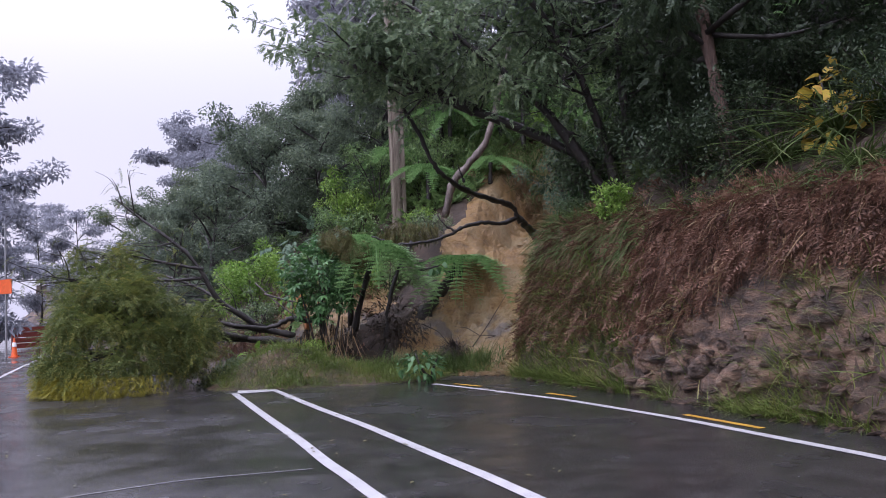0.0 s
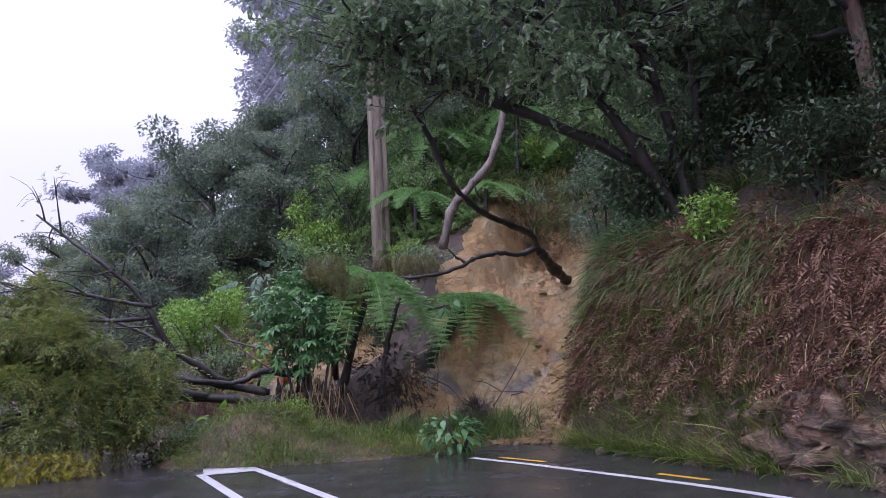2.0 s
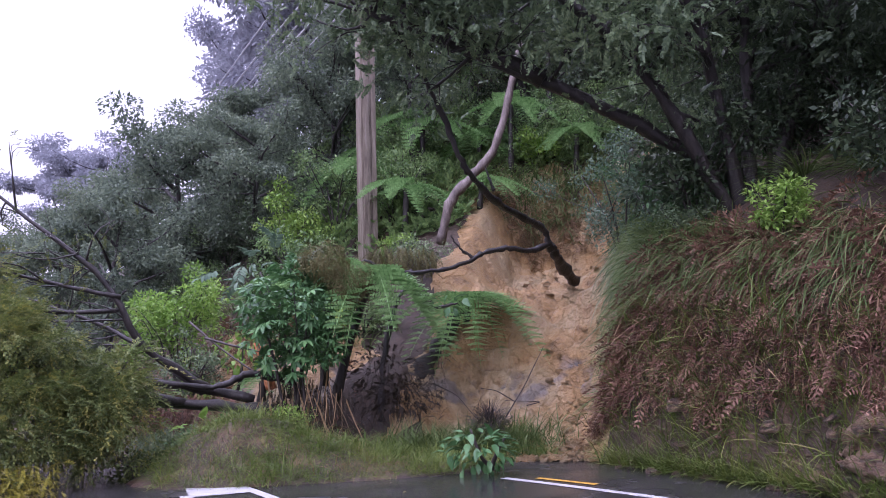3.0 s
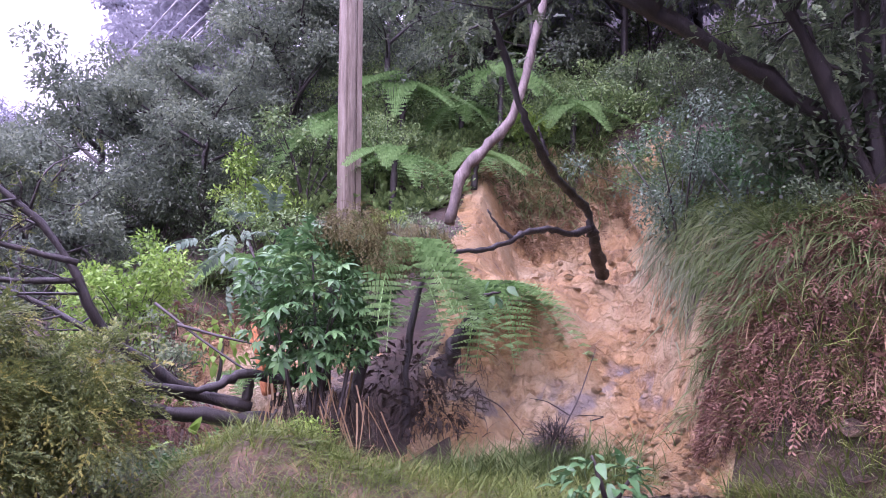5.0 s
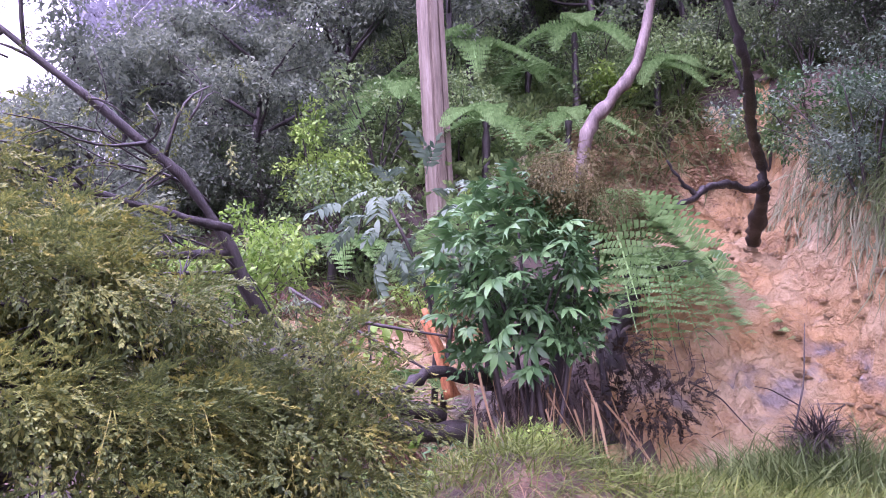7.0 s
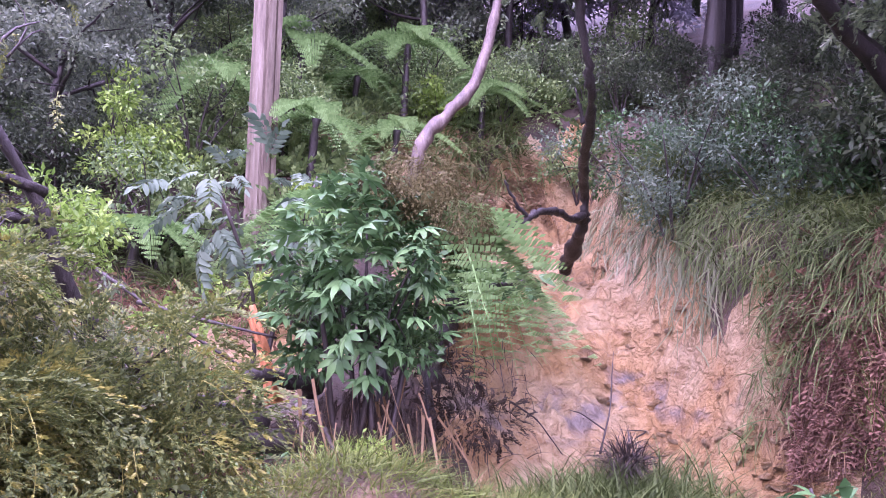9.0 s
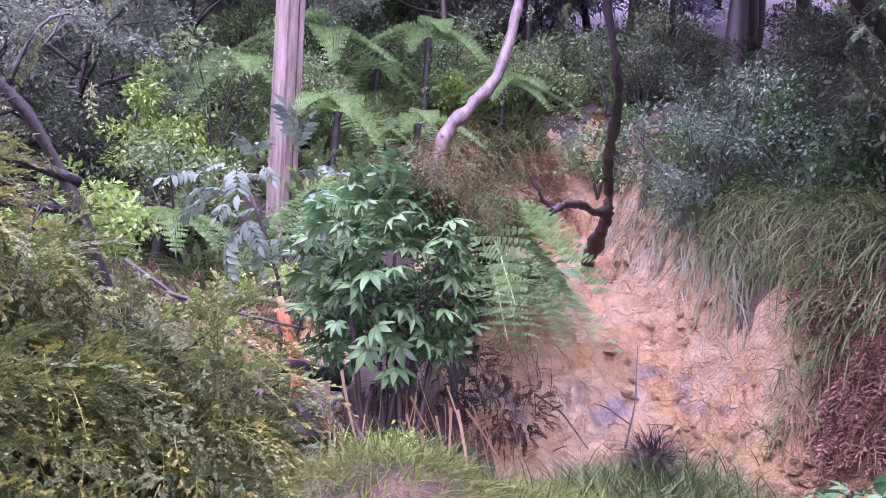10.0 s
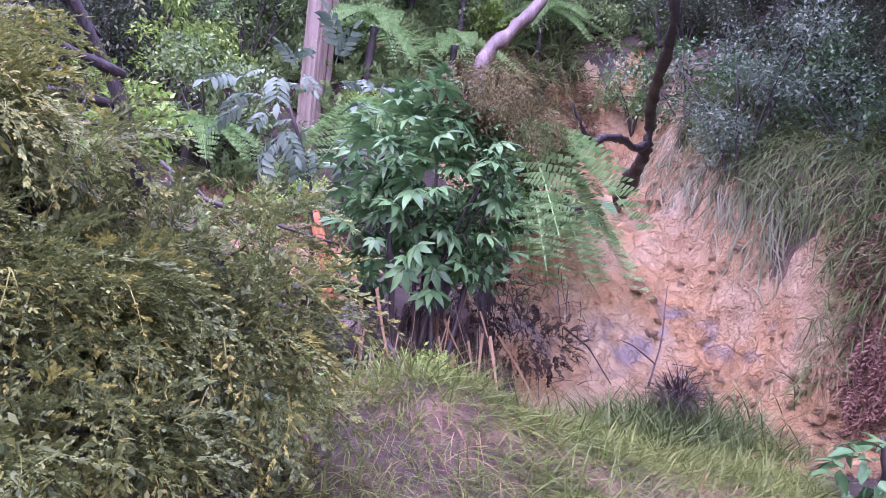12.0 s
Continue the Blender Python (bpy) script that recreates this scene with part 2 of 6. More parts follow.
SLOPE_LEAF = leafy("fresh_slope_leaves", [(0.15, (0.067, 0.128, 0.053)), (0.5, (0.158, 0.247, 0.09)), (0.85, (0.284, 0.404, 0.149))], 0.45, 0.35)
DARK_LEAF = leafy("dark_glossy_leaves", [(0.15, (0.026, 0.072, 0.026)), (0.5, (0.066, 0.156, 0.054)), (0.85, (0.156, 0.3, 0.108))], 0.36, 0.2)
DEEP_LEAF = leafy("deep_forest_leaves", [(0.15, (0.018, 0.032, 0.018)), (0.5, (0.045, 0.07, 0.036)), (0.85, (0.099, 0.135, 0.067))], 0.4, 0.3)
BRIGHT_LEAF = leafy("bright_green_leaves", [(0.15, (0.086, 0.172, 0.029)), (0.5, (0.201, 0.345, 0.064)), (0.85, (0.374, 0.517, 0.129))], 0.35, 0.4)
FERN = leafy("fresh_fern_green", [(0.15, (0.071, 0.158, 0.042)), (0.5, (0.172, 0.315, 0.107)), (0.85, (0.286, 0.486, 0.187))], 0.4, 0.4)
BLUE_LEAF = leafy("pale_blue_green_leaves", [(0.15, (0.052, 0.092, 0.057)), (0.5, (0.115, 0.178, 0.115)), (0.85, (0.23, 0.305, 0.218))], 0.75, 0.3)
# mist before the far trees is put into this pale grey-blue leaf colour
MIST_TINTED_LEAF = leafy("mist_tinted_hill_foliage", [(0.15, (0.19, 0.2, 0.23)), (0.5, (0.29, 0.305, 0.34)), (0.85, (0.38, 0.395, 0.42))], 0.8, 0.3, 0.25)
MID_LEAF = leafy("soft_green_slope_foliage", [(0.15, (0.06, 0.085, 0.062)), (0.5, (0.13, 0.17, 0.115)), (0.85, (0.22, 0.27, 0.165))], 0.75, 0.35, 0.4)
DEAD = leafy("dead_brown_fern", [(0.1, (0.05, 0.028, 0.02)), (0.38, (0.132, 0.073, 0.048)), (0.65, (0.242, 0.138, 0.094)), (0.92, (0.418, 0.264, 0.176))], 0.7, 0.2, 1.5)
STRAW = leafy("dry_straw_fronds", [(0.1, (0.1, 0.062, 0.032)), (0.5, (0.25, 0.165, 0.085)), (0.9, (0.4, 0.29, 0.17))], 0.6, 0.25, 2.0)
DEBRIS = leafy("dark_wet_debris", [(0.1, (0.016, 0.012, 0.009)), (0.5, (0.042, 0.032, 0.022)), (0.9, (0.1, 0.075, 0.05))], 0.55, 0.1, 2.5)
SEDGE = leafy("pale_hanging_sedge", [(0.1, (0.08, 0.096, 0.048)), (0.45, (0.16, 0.192, 0.096)), (0.8, (0.272, 0.272, 0.16)), (0.95, (0.336, 0.272, 0.176))], 0.45, 0.3, 1.6)
MOSSY = leafy("hanging_olive_brown_clump", [(0.15, (0.045, 0.042, 0.016)), (0.5, (0.105, 0.1, 0.034)), (0.85, (0.19, 0.175, 0.065))], 0.6, 0.25, 2)
GRASS = leafy("lush_wet_grass", [(0.1, (0.052, 0.076, 0.017)), (0.45, (0.119, 0.176, 0.04)), (0.75, (0.21, 0.252, 0.062)), (0.95, (0.342, 0.285, 0.123))], 0.4, 0.35, 1.6)
LONG_GRASS = leafy("long_hanging_grass", [(0.1, (0.03, 0.047, 0.013)), (0.45, (0.076, 0.123, 0.034)), (0.75, (0.145, 0.196, 0.064)), (0.95, (0.255, 0.212, 0.111))], 0.6, 0.35, 1.2)
YELLOW_LEAF = leafy("yellow_autumn_leaves", [(0.15, (0.3, 0.32, 0.05)), (0.45, (0.55, 0.45, 0.07)), (0.7, (0.6, 0.34, 0.1)), (0.9, (0.55, 0.2, 0.1))], 0.45, 0.35, 2.5)
TWIG = plain("dark_twig", (0.045, 0.035, 0.03), 0.6, 0.5)
WIRE = plain("grey_cable", (0.5, 0.5, 0.53), 0.4)
ORANGE = plain("orange_plastic", (0.75, 0.12, 0.02), 0.4)
REFLECT = plain("white_reflective_band", (0.8, 0.8, 0.8), 0.3)
RED_PAINT = plain("red_painted_boards", (0.25, 0.05, 0.035), 0.6)
STEEL = plain("galvanised_steel", (0.35, 0.36, 0.37), 0.4, 0.2, 9, 0.8)

# ---------------------------------------------------------------- mesh tools
RNG = np.random.default_rng(7)


def mesh_np(name, V, F, mat=None, smooth=False):
    V, F = np.asarray(V, dtype=np.float32), np.asarray(F, dtype=np.int32)
    me = bpy.data.meshes.new(name)
    me.vertices.add(len(V))
    me.vertices.foreach_set("co", V.ravel())
    me.loops.add(F.size)
    me.loops.foreach_set("vertex_index", F.ravel())
    me.polygons.add(len(F))
    me.polygons.foreach_set("loop_start", np.arange(len(F), dtype=np.int32) * F.shape[1])
    if smooth:
        me.polygons.foreach_set("use_smooth", np.ones(len(F), dtype=bool))
    me.update(calc_edges=True)
    me.validate()
    if mat:
        me.materials.append(mat)
    return me


def part(name, me, parent=None, label=""):
    ob = new(name, me)
    ob.parent = parent
    return tagged(ob, label)


def thing(name, label, category, at=(0, 0, 0), group="", kind=""):
    ob = new(name)
    ob.location = at
    return tagged(ob, label, category, group, kind)


def join(pieces):
    Vs, Fs, k = [], [], 0
    for V, F in pieces:
        Vs.append(V)
        Fs.append(np.asarray(F) + k)
        k += len(V)
    return np.concatenate(Vs), np.concatenate(Fs)


def unit(v):
    v = np.asarray(v, dtype=float)
    return v / np.maximum(np.linalg.norm(v, axis=-1, keepdims=True), 1e-9)


def bases(d, roll=None, flat=0.0):
    """Frames whose y axis runs along d; z leans up where flat is 1, else rolls freely."""
    d = unit(d)
    n = len(d)
    x = np.cross(d, np.array([0.0, 0.0, 1.0]) + RNG.normal(0, 0.05, (n, 3)))
    x = unit(x)
    z = np.cross(x, d)
    a = (RNG.uniform(-math.pi, math.pi, n) if roll is None else np.zeros(n) + roll) * (1 - flat)
    c, s = np.cos(a)[:, None], np.sin(a)[:, None]
    return np.stack([x * c + z * s, d, z * c - x * s], axis=2)


def scatter(T, F, P, B, size):
    size = np.asarray(size, dtype=float)
    size = size[:, None, None] if size.ndim == 1 else size[:, None, :]
    M = B * size
    V = np.einsum("nij,mj->nmi", M, T) + np.asarray(P)[:, None, :]
    G = np.asarray(F)[None] + (np.arange(len(P)) * len(T))[:, None, None]
    return V.reshape(-1, 3), G.reshape(-1, np.asarray(F).shape[1])


def leaf_template(w=0.4):
    return np.array([[0, 0, 0], [w / 2, 0.45, 0.07], [0, 1, -0.06], [-w / 2, 0.45, 0.07]]), np.array([[0, 1, 2, 3]])


def blade_template(w=0.03, bend=0.5, seg=3):
    V, F = [], []
    for i in range(seg + 1):
        t = i / seg
        hw = w / 2 * (1 - t) ** 0.6 + 0.002
        V += [[-hw, t * (1 - 0.25 * bend * t), -bend * t * t], [hw, t * (1 - 0.25 * bend * t), -bend * t * t]]
    for i in range(seg):
        F.append([2 * i, 2 * i + 1, 2 * i + 3, 2 * i + 2])
    return np.array(V), np.array(F)


def spray_template(n=8, w=0.12, droop=0.35, tip=0.4):
    """A feathery twig of many narrow leaflets."""
    V, F = [], []
    st, sf = blade_template(0.025, droop, 2)
    V += st.tolist()
    F += sf.tolist()
    rs = random.Random(n)
    for i in range(n):
        t = 0.12 + 0.86 * i / n
        y, z = t * (1 - 0.25 * droop * t), -droop * t * t
        for s in (-1, 1):
            ln = tip * (1 - 0.55 * t) * rs.uniform(0.7, 1.2)
            a = rs.uniform(0.5, 1.0)
            dx, dy, dz = s * math.sin(a) * ln, math.cos(a) * ln, rs.uniform(-0.45, 0.3) * ln
            k = len(V)
            V += [[0, y, z], [dx * 0.5 + w * 0.25, y + dy * 0.5 - s * w * 0.3, z + dz * 0.5], [dx, y + dy, z + dz], [dx * 0.5 - w * 0.25, y + dy * 0.5 + s * w * 0.3, z + dz * 0.5 + 0.02]]
            F.append([k, k + 1, k + 2, k + 3])
    return np.array(V), np.array(F)


def tress_template(twigs=11, leaves=4, droop=0.9, seed=2):
    """A drooping shoot: a bent stem, short side twigs and small pointed leaves in tufts along them."""
    V, F = [], []
    st, sf = blade_template(0.02, droop, 4)
    V += st.tolist()
    F += sf.tolist()
    rs = random.Random(seed)
    for i in range(twigs):
        t = 0.15 + 0.85 * i / (twigs - 1)
        base = np.array([0, t * (1 - 0.25 * droop * t), -droop * t * t])
        a = (1 if i % 2 else -1) * rs.uniform(0.5, 1.1) * (1 - 0.6 * t)
        dv = unit(np.array([math.sin(a), math.cos(a) * (1 - 0.5 * t), (-0.1 - 0.9 * t * min(1, droop * 0.5)) + rs.uniform(-0.3, 0.3)]))
        ln = rs.uniform(0.2, 0.34) * (1 - 0.35 * t)
        for j in range(leaves):
            p = base + dv * ln * (0.25 + 0.75 * j / leaves)
            for s in (-1, 1):
                e = unit(dv + np.array([s * rs.uniform(0.3, 0.9), rs.uniform(-0.3, 0.5), rs.uniform(-0.4, 0.4)]))
                w = unit(np.cross(e, [rs.uniform(-0.6, 0.6), rs.uniform(-0.6, 0.6), 1.0]))
                q = rs.uniform(0.065, 0.105)
                k = len(V)
                V += [p, p + e * q * 0.5 + w * q * 0.23, p + e * q, p + e * q * 0.5 - w * q * 0.23]
                F.append([k, k + 1, k + 2, k + 3])
    return np.array(V, dtype=float), np.array(F)


def frond_template(pairs=22, sub=8, width=0.33, bend=0.45):
    """A fern frond one unit long: stalk, side leaves and their leaflets."""
    V, F = [], []
    st, sf = blade_template(0.022, bend, 6)
    V += st.tolist()
    F += sf.tolist()
    for i in range(pairs):
        t = 0.14 + 0.85 * i / pairs
        y, z = t * (1 - 0.25 * bend * t), -bend * t * t
        ln = width * math.sin(math.pi * min(1, 0.18 + t * 0.8)) ** 0.8 + 0.02
        for s in (-1, 1):
            dv = np.array([s * 0.93, 0.36, -0.12 - 0.1 * (i % 3)])
            sv = np.array([-s * 0.3, 0.95, 0.0])
            base = np.array([0, y, z])
            step = ln / sub
            for j in range(sub):
                c = base + dv * step * (j + 0.15) + np.array([0, 0, -0.12 * ln * (j / sub) ** 2])
                pl = 0.04 * (1 - 0.7 * j / sub)
                k = len(V)
                V += [c - sv * pl, c + dv * step * 0.75 - sv * pl * 0.6, c + dv * step * 0.95 + sv * pl * 0.9, c + dv * step * 0.2 + sv * pl * 1.1]
                F.append([k, k + 1, k + 2, k + 3])
    return np.array(V, dtype=float), np.array(F)


def broad_template(w=0.45, fold=0.12, droop=0.25):
    """One broad leaf with a midrib fold and a drooping tip."""
    prof = [(0.0, 0.03), (0.2, 0.75), (0.45, 1.0), (0.75, 0.62), (1.0, 0.02)]
    V, F = [], []
    for t, k in prof:
        z = -droop * t * t
        V += [[-w / 2 * k, t, z + fold * k * 0.6], [0, t, z], [w / 2 * k, t, z + fold * k * 0.6]]
    for i in range(len(prof) - 1):
        a = 3 * i
        F += [[a, a + 1, a + 4, a + 3], [a + 1, a + 2, a + 5, a + 4]]
    return np.array(V), np.array(F)


def palmate_template(n=6, w=0.34):
    """A hand-shaped leaf of long lobes that spread from one point."""
    T, F = broad_template(w, 0.1, 0.3)
    P, Ds, S = [], [], []
    for i in range(n):
        a = math.radians(-105 + 210 * i / (n - 1))
        P.append((0, 0.25, 0))
        Ds.append((math.sin(a), math.cos(a), -0.12))
        S.append(0.75 - 0.25 * abs(a) / 2)
    Ds = unit(np.array(Ds))
    x = unit(np.cross(Ds, [0, 0, 1.0]))
    B = np.stack([x, Ds, np.cross(x, Ds)], axis=2)
    return scatter(T, F, np.array(P), B, np.array(S))


def pinnate_template(n=5, w=0.42):
    """A stalk with pairs of broad leaflets."""
    T, F = broad_template(w, 0.12, 0.25)
    st, sf = blade_template(0.03, 0.3, 4)
    P, Ds, S = [], [], []
    for i in range(n):
        t = 0.25 + 0.7 * i / n
        for s in (-1, 1):
            P.append((0, t * (1 - 0.075 * t), -0.3 * t * t))
            Ds.append((s * 0.85, 0.5, -0.3))
            S.append(0.34)
    P.append((0, 0.92, -0.28))
    Ds.append((0, 0.9, -0.45))
    S.append(0.34)
    Ds = unit(np.array(Ds))
    x = unit(np.cross(Ds, [0.02, 0, 1.0]))
    B = np.stack([x, Ds, np.cross(x, Ds)], axis=2)
    V, G = scatter(T, F, np.array(P), B, np.array(S))
    return join([(st, sf), (V, G)])


def smooth_line(pts, n):
    pts = np.asarray(pts, dtype=float)
    t, u = np.linspace(0, 1, len(pts)), np.linspace(0, 1, n)
    out = np.stack([np.interp(u, t, pts[:, i]) for i in range(3)], axis=1)
    for _ in range(2):
        out[1:-1] = 0.25 * out[:-2] + 0.5 * out[1:-1] + 0.25 * out[2:]
    return out


def tube(pts, r0, r1, n=10, sides=7, wob=0.06, knob=0.12):
    """A tapering, slightly knobbly limb along the points, closed at both ends."""
    c = smooth_line(pts, n)
    c[1:-1] += RNG.normal(0, wob * r0 * 4, (n - 2, 3)) * 0.5
    d = unit(np.gradient(c, axis=0))
    ref = np.array([0.3, 0.2, 1.0]) if abs(d[:, 2]).mean() < 0.8 else np.array([1.0, 0.2, 0.1])
    x = unit(np.cross(d, ref))
    y = np.cross(d, x)
    r = np.linspace(r0, r1, n) * (1 + RNG.normal(0, knob, n))
    a = np.arange(sides) * 2 * math.pi / sides
    jig = 1 + RNG.normal(0, knob * 0.6, (n, sides))
    V = c[:, None] + (r[:, None] * jig)[..., None] * (np.cos(a)[None, :, None] * x[:, None] + np.sin(a)[None, :, None] * y[:, None])
    V = V.reshape(-1, 3)
    F = [[i * sides + j, i * sides + (j + 1) % sides, (i + 1) * sides + (j + 1) % sides, (i + 1) * sides + j] for i in range(n - 1) for j in range(sides)]
    k = len(V)
    V = np.concatenate([V, c[:1], c[-1:]])
    for j in range(0, sides):
        F.append([k, (j + 1) % sides, j, k])
        F.append([k + 1, (n - 1) * sides + j, (n - 1) * sides + (j + 1) % sides, k + 1])
    F = np.array(F)
    return V, F


def tube_mesh(name, tubes, mat):
    V, F = join(tubes)
    faces = [tuple(dict.fromkeys(f)) for f in F.tolist()]
    me = bpy.data.meshes.new(name)
    me.from_pydata(V.tolist(), [], faces)
    me.polygons.foreach_set("use_smooth", np.ones(len(me.polygons), dtype=bool))
    me.materials.append(mat)
    me.update()
    return me


def box_bm(bm, cx, cy, cz, sx, sy, sz, turn=0.0, bevel=0.0):
    r = bmesh.ops.create_cube(bm, size=1, matrix=Matrix.Translation((cx, cy, cz)) @ Matrix.Rotation(turn, 4, "Z") @ Matrix.Diagonal((sx, sy, sz, 1)))
    if bevel:
        es = list({e for v in r["verts"] for e in v.link_edges})
        bmesh.ops.bevel(bm, geom=es, offset=bevel, segments=2, affect="EDGES")


def bm_mesh(name, bm, mat):
    me = bpy.data.meshes.new(name)
    bm.to_mesh(me)
    bm.free()
    me.materials.append(mat)
    return me


# ---------------------------------------------------------------- the lie of the land
# toe of the hill: x, y, bank height, bank run, slope above
TOE = np.array([
    (9.5, -30, 2.8, 1.2, 0.6), (7.0, -4, 2.8, 1.0, 0.6), (5.6, 3.5, 2.8, 0.9, 0.6), (4.75, 7.5, 2.8, 0.9, 0.6), (3.75, 10.5, 2.8, 0.95, 0.6),
    (2.85, 13.0, 2.85, 0.9, 0.6), (2.15, 15.0, 2.9, 0.85, 0.6), (1.35, 17.2, 2.95, 0.8, 0.6), (0.7, 19.0, 3.0, 1.6, 0.6),
    (-0.6, 20.1, 3.0, 2.6, 0.65), (-3.0, 20.8, 3.0, 2.8, 0.7), (-6.0, 23.0, 2.8, 2.6, 0.75), (-10.0, 29.0, 2.5, 2.5, 0.8), (-17.0, 42.0, 2.5, 3.0, 0.8),
    (-32.0, 72.0, 2.5, 4.0, 0.6), (-90.0, 180.0, 2.5, 5.0, 0.5)])


def fract_noise(x, y, scale, seed=0):
    r = np.random.default_rng(seed)
    h = np.zeros_like(x)
    for k in range(5):
        f = 2 ** k / scale
        for _ in range(3):
            a, p = r.uniform(0, 2 * math.pi), r.uniform(0, 6.28)
            h += np.sin((x * math.cos(a) + y * math.sin(a)) * f * r.uniform(0.7, 1.4) * 2 + p) / (3 * 1.8 ** k)
    return h


def toe_distance(x, y):
    """Signed distance behind the toe line, and the bank's numbers at the nearest place of it."""
    best = np.full(x.shape, 1e9)
    sign = np.zeros(x.shape)
    pars = np.zeros(x.shape + (3,))
    for a, b in zip(TOE[:-1], TOE[1:]):
        e = b[:2] - a[:2]
        t = np.clip(((x - a[0]) * e[0] + (y - a[1]) * e[1]) / (e @ e), 0, 1)
        dx, dy = x - a[0] - t * e[0], y - a[1] - t * e[1]
        d = np.hypot(dx, dy)
        m = d < best
        best = np.where(m, d, best)
        sign = np.where(m, np.sign(e[1] * dx - e[0] * dy), sign)
        pars = np.where(m[..., None], a[2:] + t[..., None] * (b[2:] - a[2:]), pars)
    return best * sign, pars


def step01(v):
    v = np.clip(v, 0, 1)
    return v * v * (3 - 2 * v)


SCAR_A, SCAR_U = np.array([0.9, 18.0]), unit(np.array([0.43, 0.903]))


def scar_place(x, y):
    dx, dy = x - SCAR_A[0], y - SCAR_A[1]
    return dx * SCAR_U[0] + dy * SCAR_U[1], dx * SCAR_U[1] - dy * SCAR_U[0]


def land(x, y):
    x, y = np.asarray(x, dtype=float), np.asarray(y, dtype=float)
    d, p = toe_distance(x, y)
    hb, run, k = p[..., 0], p[..., 1], p[..., 2]
    d2 = d + (0.12 * fract_noise(x, y, 1.2, 3) * (y < 17) + 0.13 * fract_noise(x, y, 0.4, 14) * (y < 16)) * np.clip(d * 2, 0, 1)
    up = np.maximum(d2 - run, 0)
    h = hb * step01(d2 / run * 0.5 + 0.0) * 2 * (d2 / run < 1) + hb * (d2 / run >= 1)
    h = np.where(d2 < 0, 0, np.where(d2 < run, hb * (1 - (1 - np.clip(d2 / run, 0, 1)) ** 1.7), hb)) + k * np.minimum(up, 40) + 0.15 * np.maximum(up - 40, 0)
    h = h + np.clip(d, 0, 1) * 0.12 * fract_noise(x, y, 0.9, 5)
    a, c = scar_place(x, y)
    floor_ = np.interp(a, [-1, 0, 2.2, 3.0, 3.9, 4.5, 8.0, 8.6, 9.4, 12], [0, 0.05, 0.55, 1.5, 2.6, 2.85, 3.7, 4.7, 6.1, 7.2])
    lumps = 0.15 * fract_noise(x, y, 0.9, 9) + 0.08 * fract_noise(x, y, 0.26, 2) + 0.15 * np.abs(fract_noise(x, y, 0.6, 21))
    floor_ = floor_ + (lumps - 0.1) * np.clip(a, 0, 1)
    ledge = 0.38
    floor_ = np.where(floor_ > 0.5, floor_ + 0.14 * np.sin(2 * math.pi * floor_ / ledge + 1.5 * fract_noise(x, y, 1.1, 33)) * step01(0.6 + 1.4 * fract_noise(x, y, 0.9, 35)), floor_)
    right = np.interp(a, [0, 0.6, 3.4, 6, 8.6], [1.25, 1.2, 0.95, 1.2, 1.9])
    w = step01((right + 0.45 - c) / 1.3) * step01((c + 2.6) / 1.0) * step01((10 - a) / 1.0) * step01((a + 1.0) / 0.8)
    h = h * (1 - w) + floor_ * w
    # a smaller slip below the pole
    w2 = step01((1.0 - np.hypot((x + 2.7) / 2.5, (y - 23.5) / 3.3)) * 2.2)
    floor2 = np.interp(y, [20, 21.2, 22.6, 24.2, 25.4, 26.4], [0.7, 1.0, 1.75, 2.3, 2.9, 3.8]) + 0.1 * fract_noise(x, y, 0.7, 18)
    h = h * (1 - w2) + np.minimum(h, floor2) * w2
    # debris between the two slips
    w3 = step01((1.0 - np.hypot((x + 1.1) / 1.7, (y - 21.6) / 2.8)) * 2.2)
    h = h * (1 - w3) + np.minimum(h, np.interp(y, [19, 20.5, 22, 24, 25], [0.5, 0.9, 1.6, 2.6, 3.2]) + 0.12 * fract_noise(x, y, 0.5, 19)) * w3
    # the mound of slipped turf on the road's edge, high at one end and tailing off towards the slip
    mx, my = x + 3.65, y - 18.35
    u, v = mx * 0.985 - my * 0.17, mx * 0.17 + my * 0.985
    mound = 0.82 * np.where(u < 0, np.exp(-(np.abs(u) / 0.95) ** 2.4), np.exp(-(np.abs(u) / 1.9) ** 1.3)) * np.exp(-(np.abs(v + 0.3) / 1.15) ** 2.6)
    heap = 0.75 * np.exp(-(np.abs(x + 4.7) / 1.5) ** 2.4 - (np.abs(y - 20.6) / 1.1) ** 2.4)
    h = np.maximum(h, (heap - 0.05) * (1 + 0.3 * fract_noise(x, y, 0.5, 6)))
    h = np.maximum(h, (mound - 0.05) * (1 + 0.12 * fract_noise(x, y, 0.5, 4)))
    return h


def land_at(x, y):
    return float(land(np.array([x]), np.array([y]))[0])


def axis(*spans):
    out = []
    for a, b, s in spans:
        out.append(np.arange(a, b, s))
    return np.concatenate(out + [np.array([spans[-1][1]])])


gx = axis((-100, -30, 5.0), (-30, -9, 1.0), (-9, -4, 0.12), (-4, 6, 0.055), (6, 9, 0.12), (9, 30, 1.0), (30, 90, 5.0))
gy = axis((-40, 4, 1.5), (4, 10, 0.12), (10, 26.5, 0.055), (26.5, 60, 1.0), (60, 200, 6.0))
X, Y = np.meshgrid(gx, gy, indexing="ij")
Dtoe, _ = toe_distance(X, Y)
Z = land(X, Y)
Z = np.where(Z < 0.02, -0.03, Z)
idx = np.arange(X.size).reshape(X.shape)
quads = np.stack([idx[:-1, :-1], idx[1:, :-1], idx[1:, 1:], idx[:-1, 1:]], axis=-1).reshape(-1, 4)
keep = (Z.ravel()[quads] > -0.02).any(axis=1)
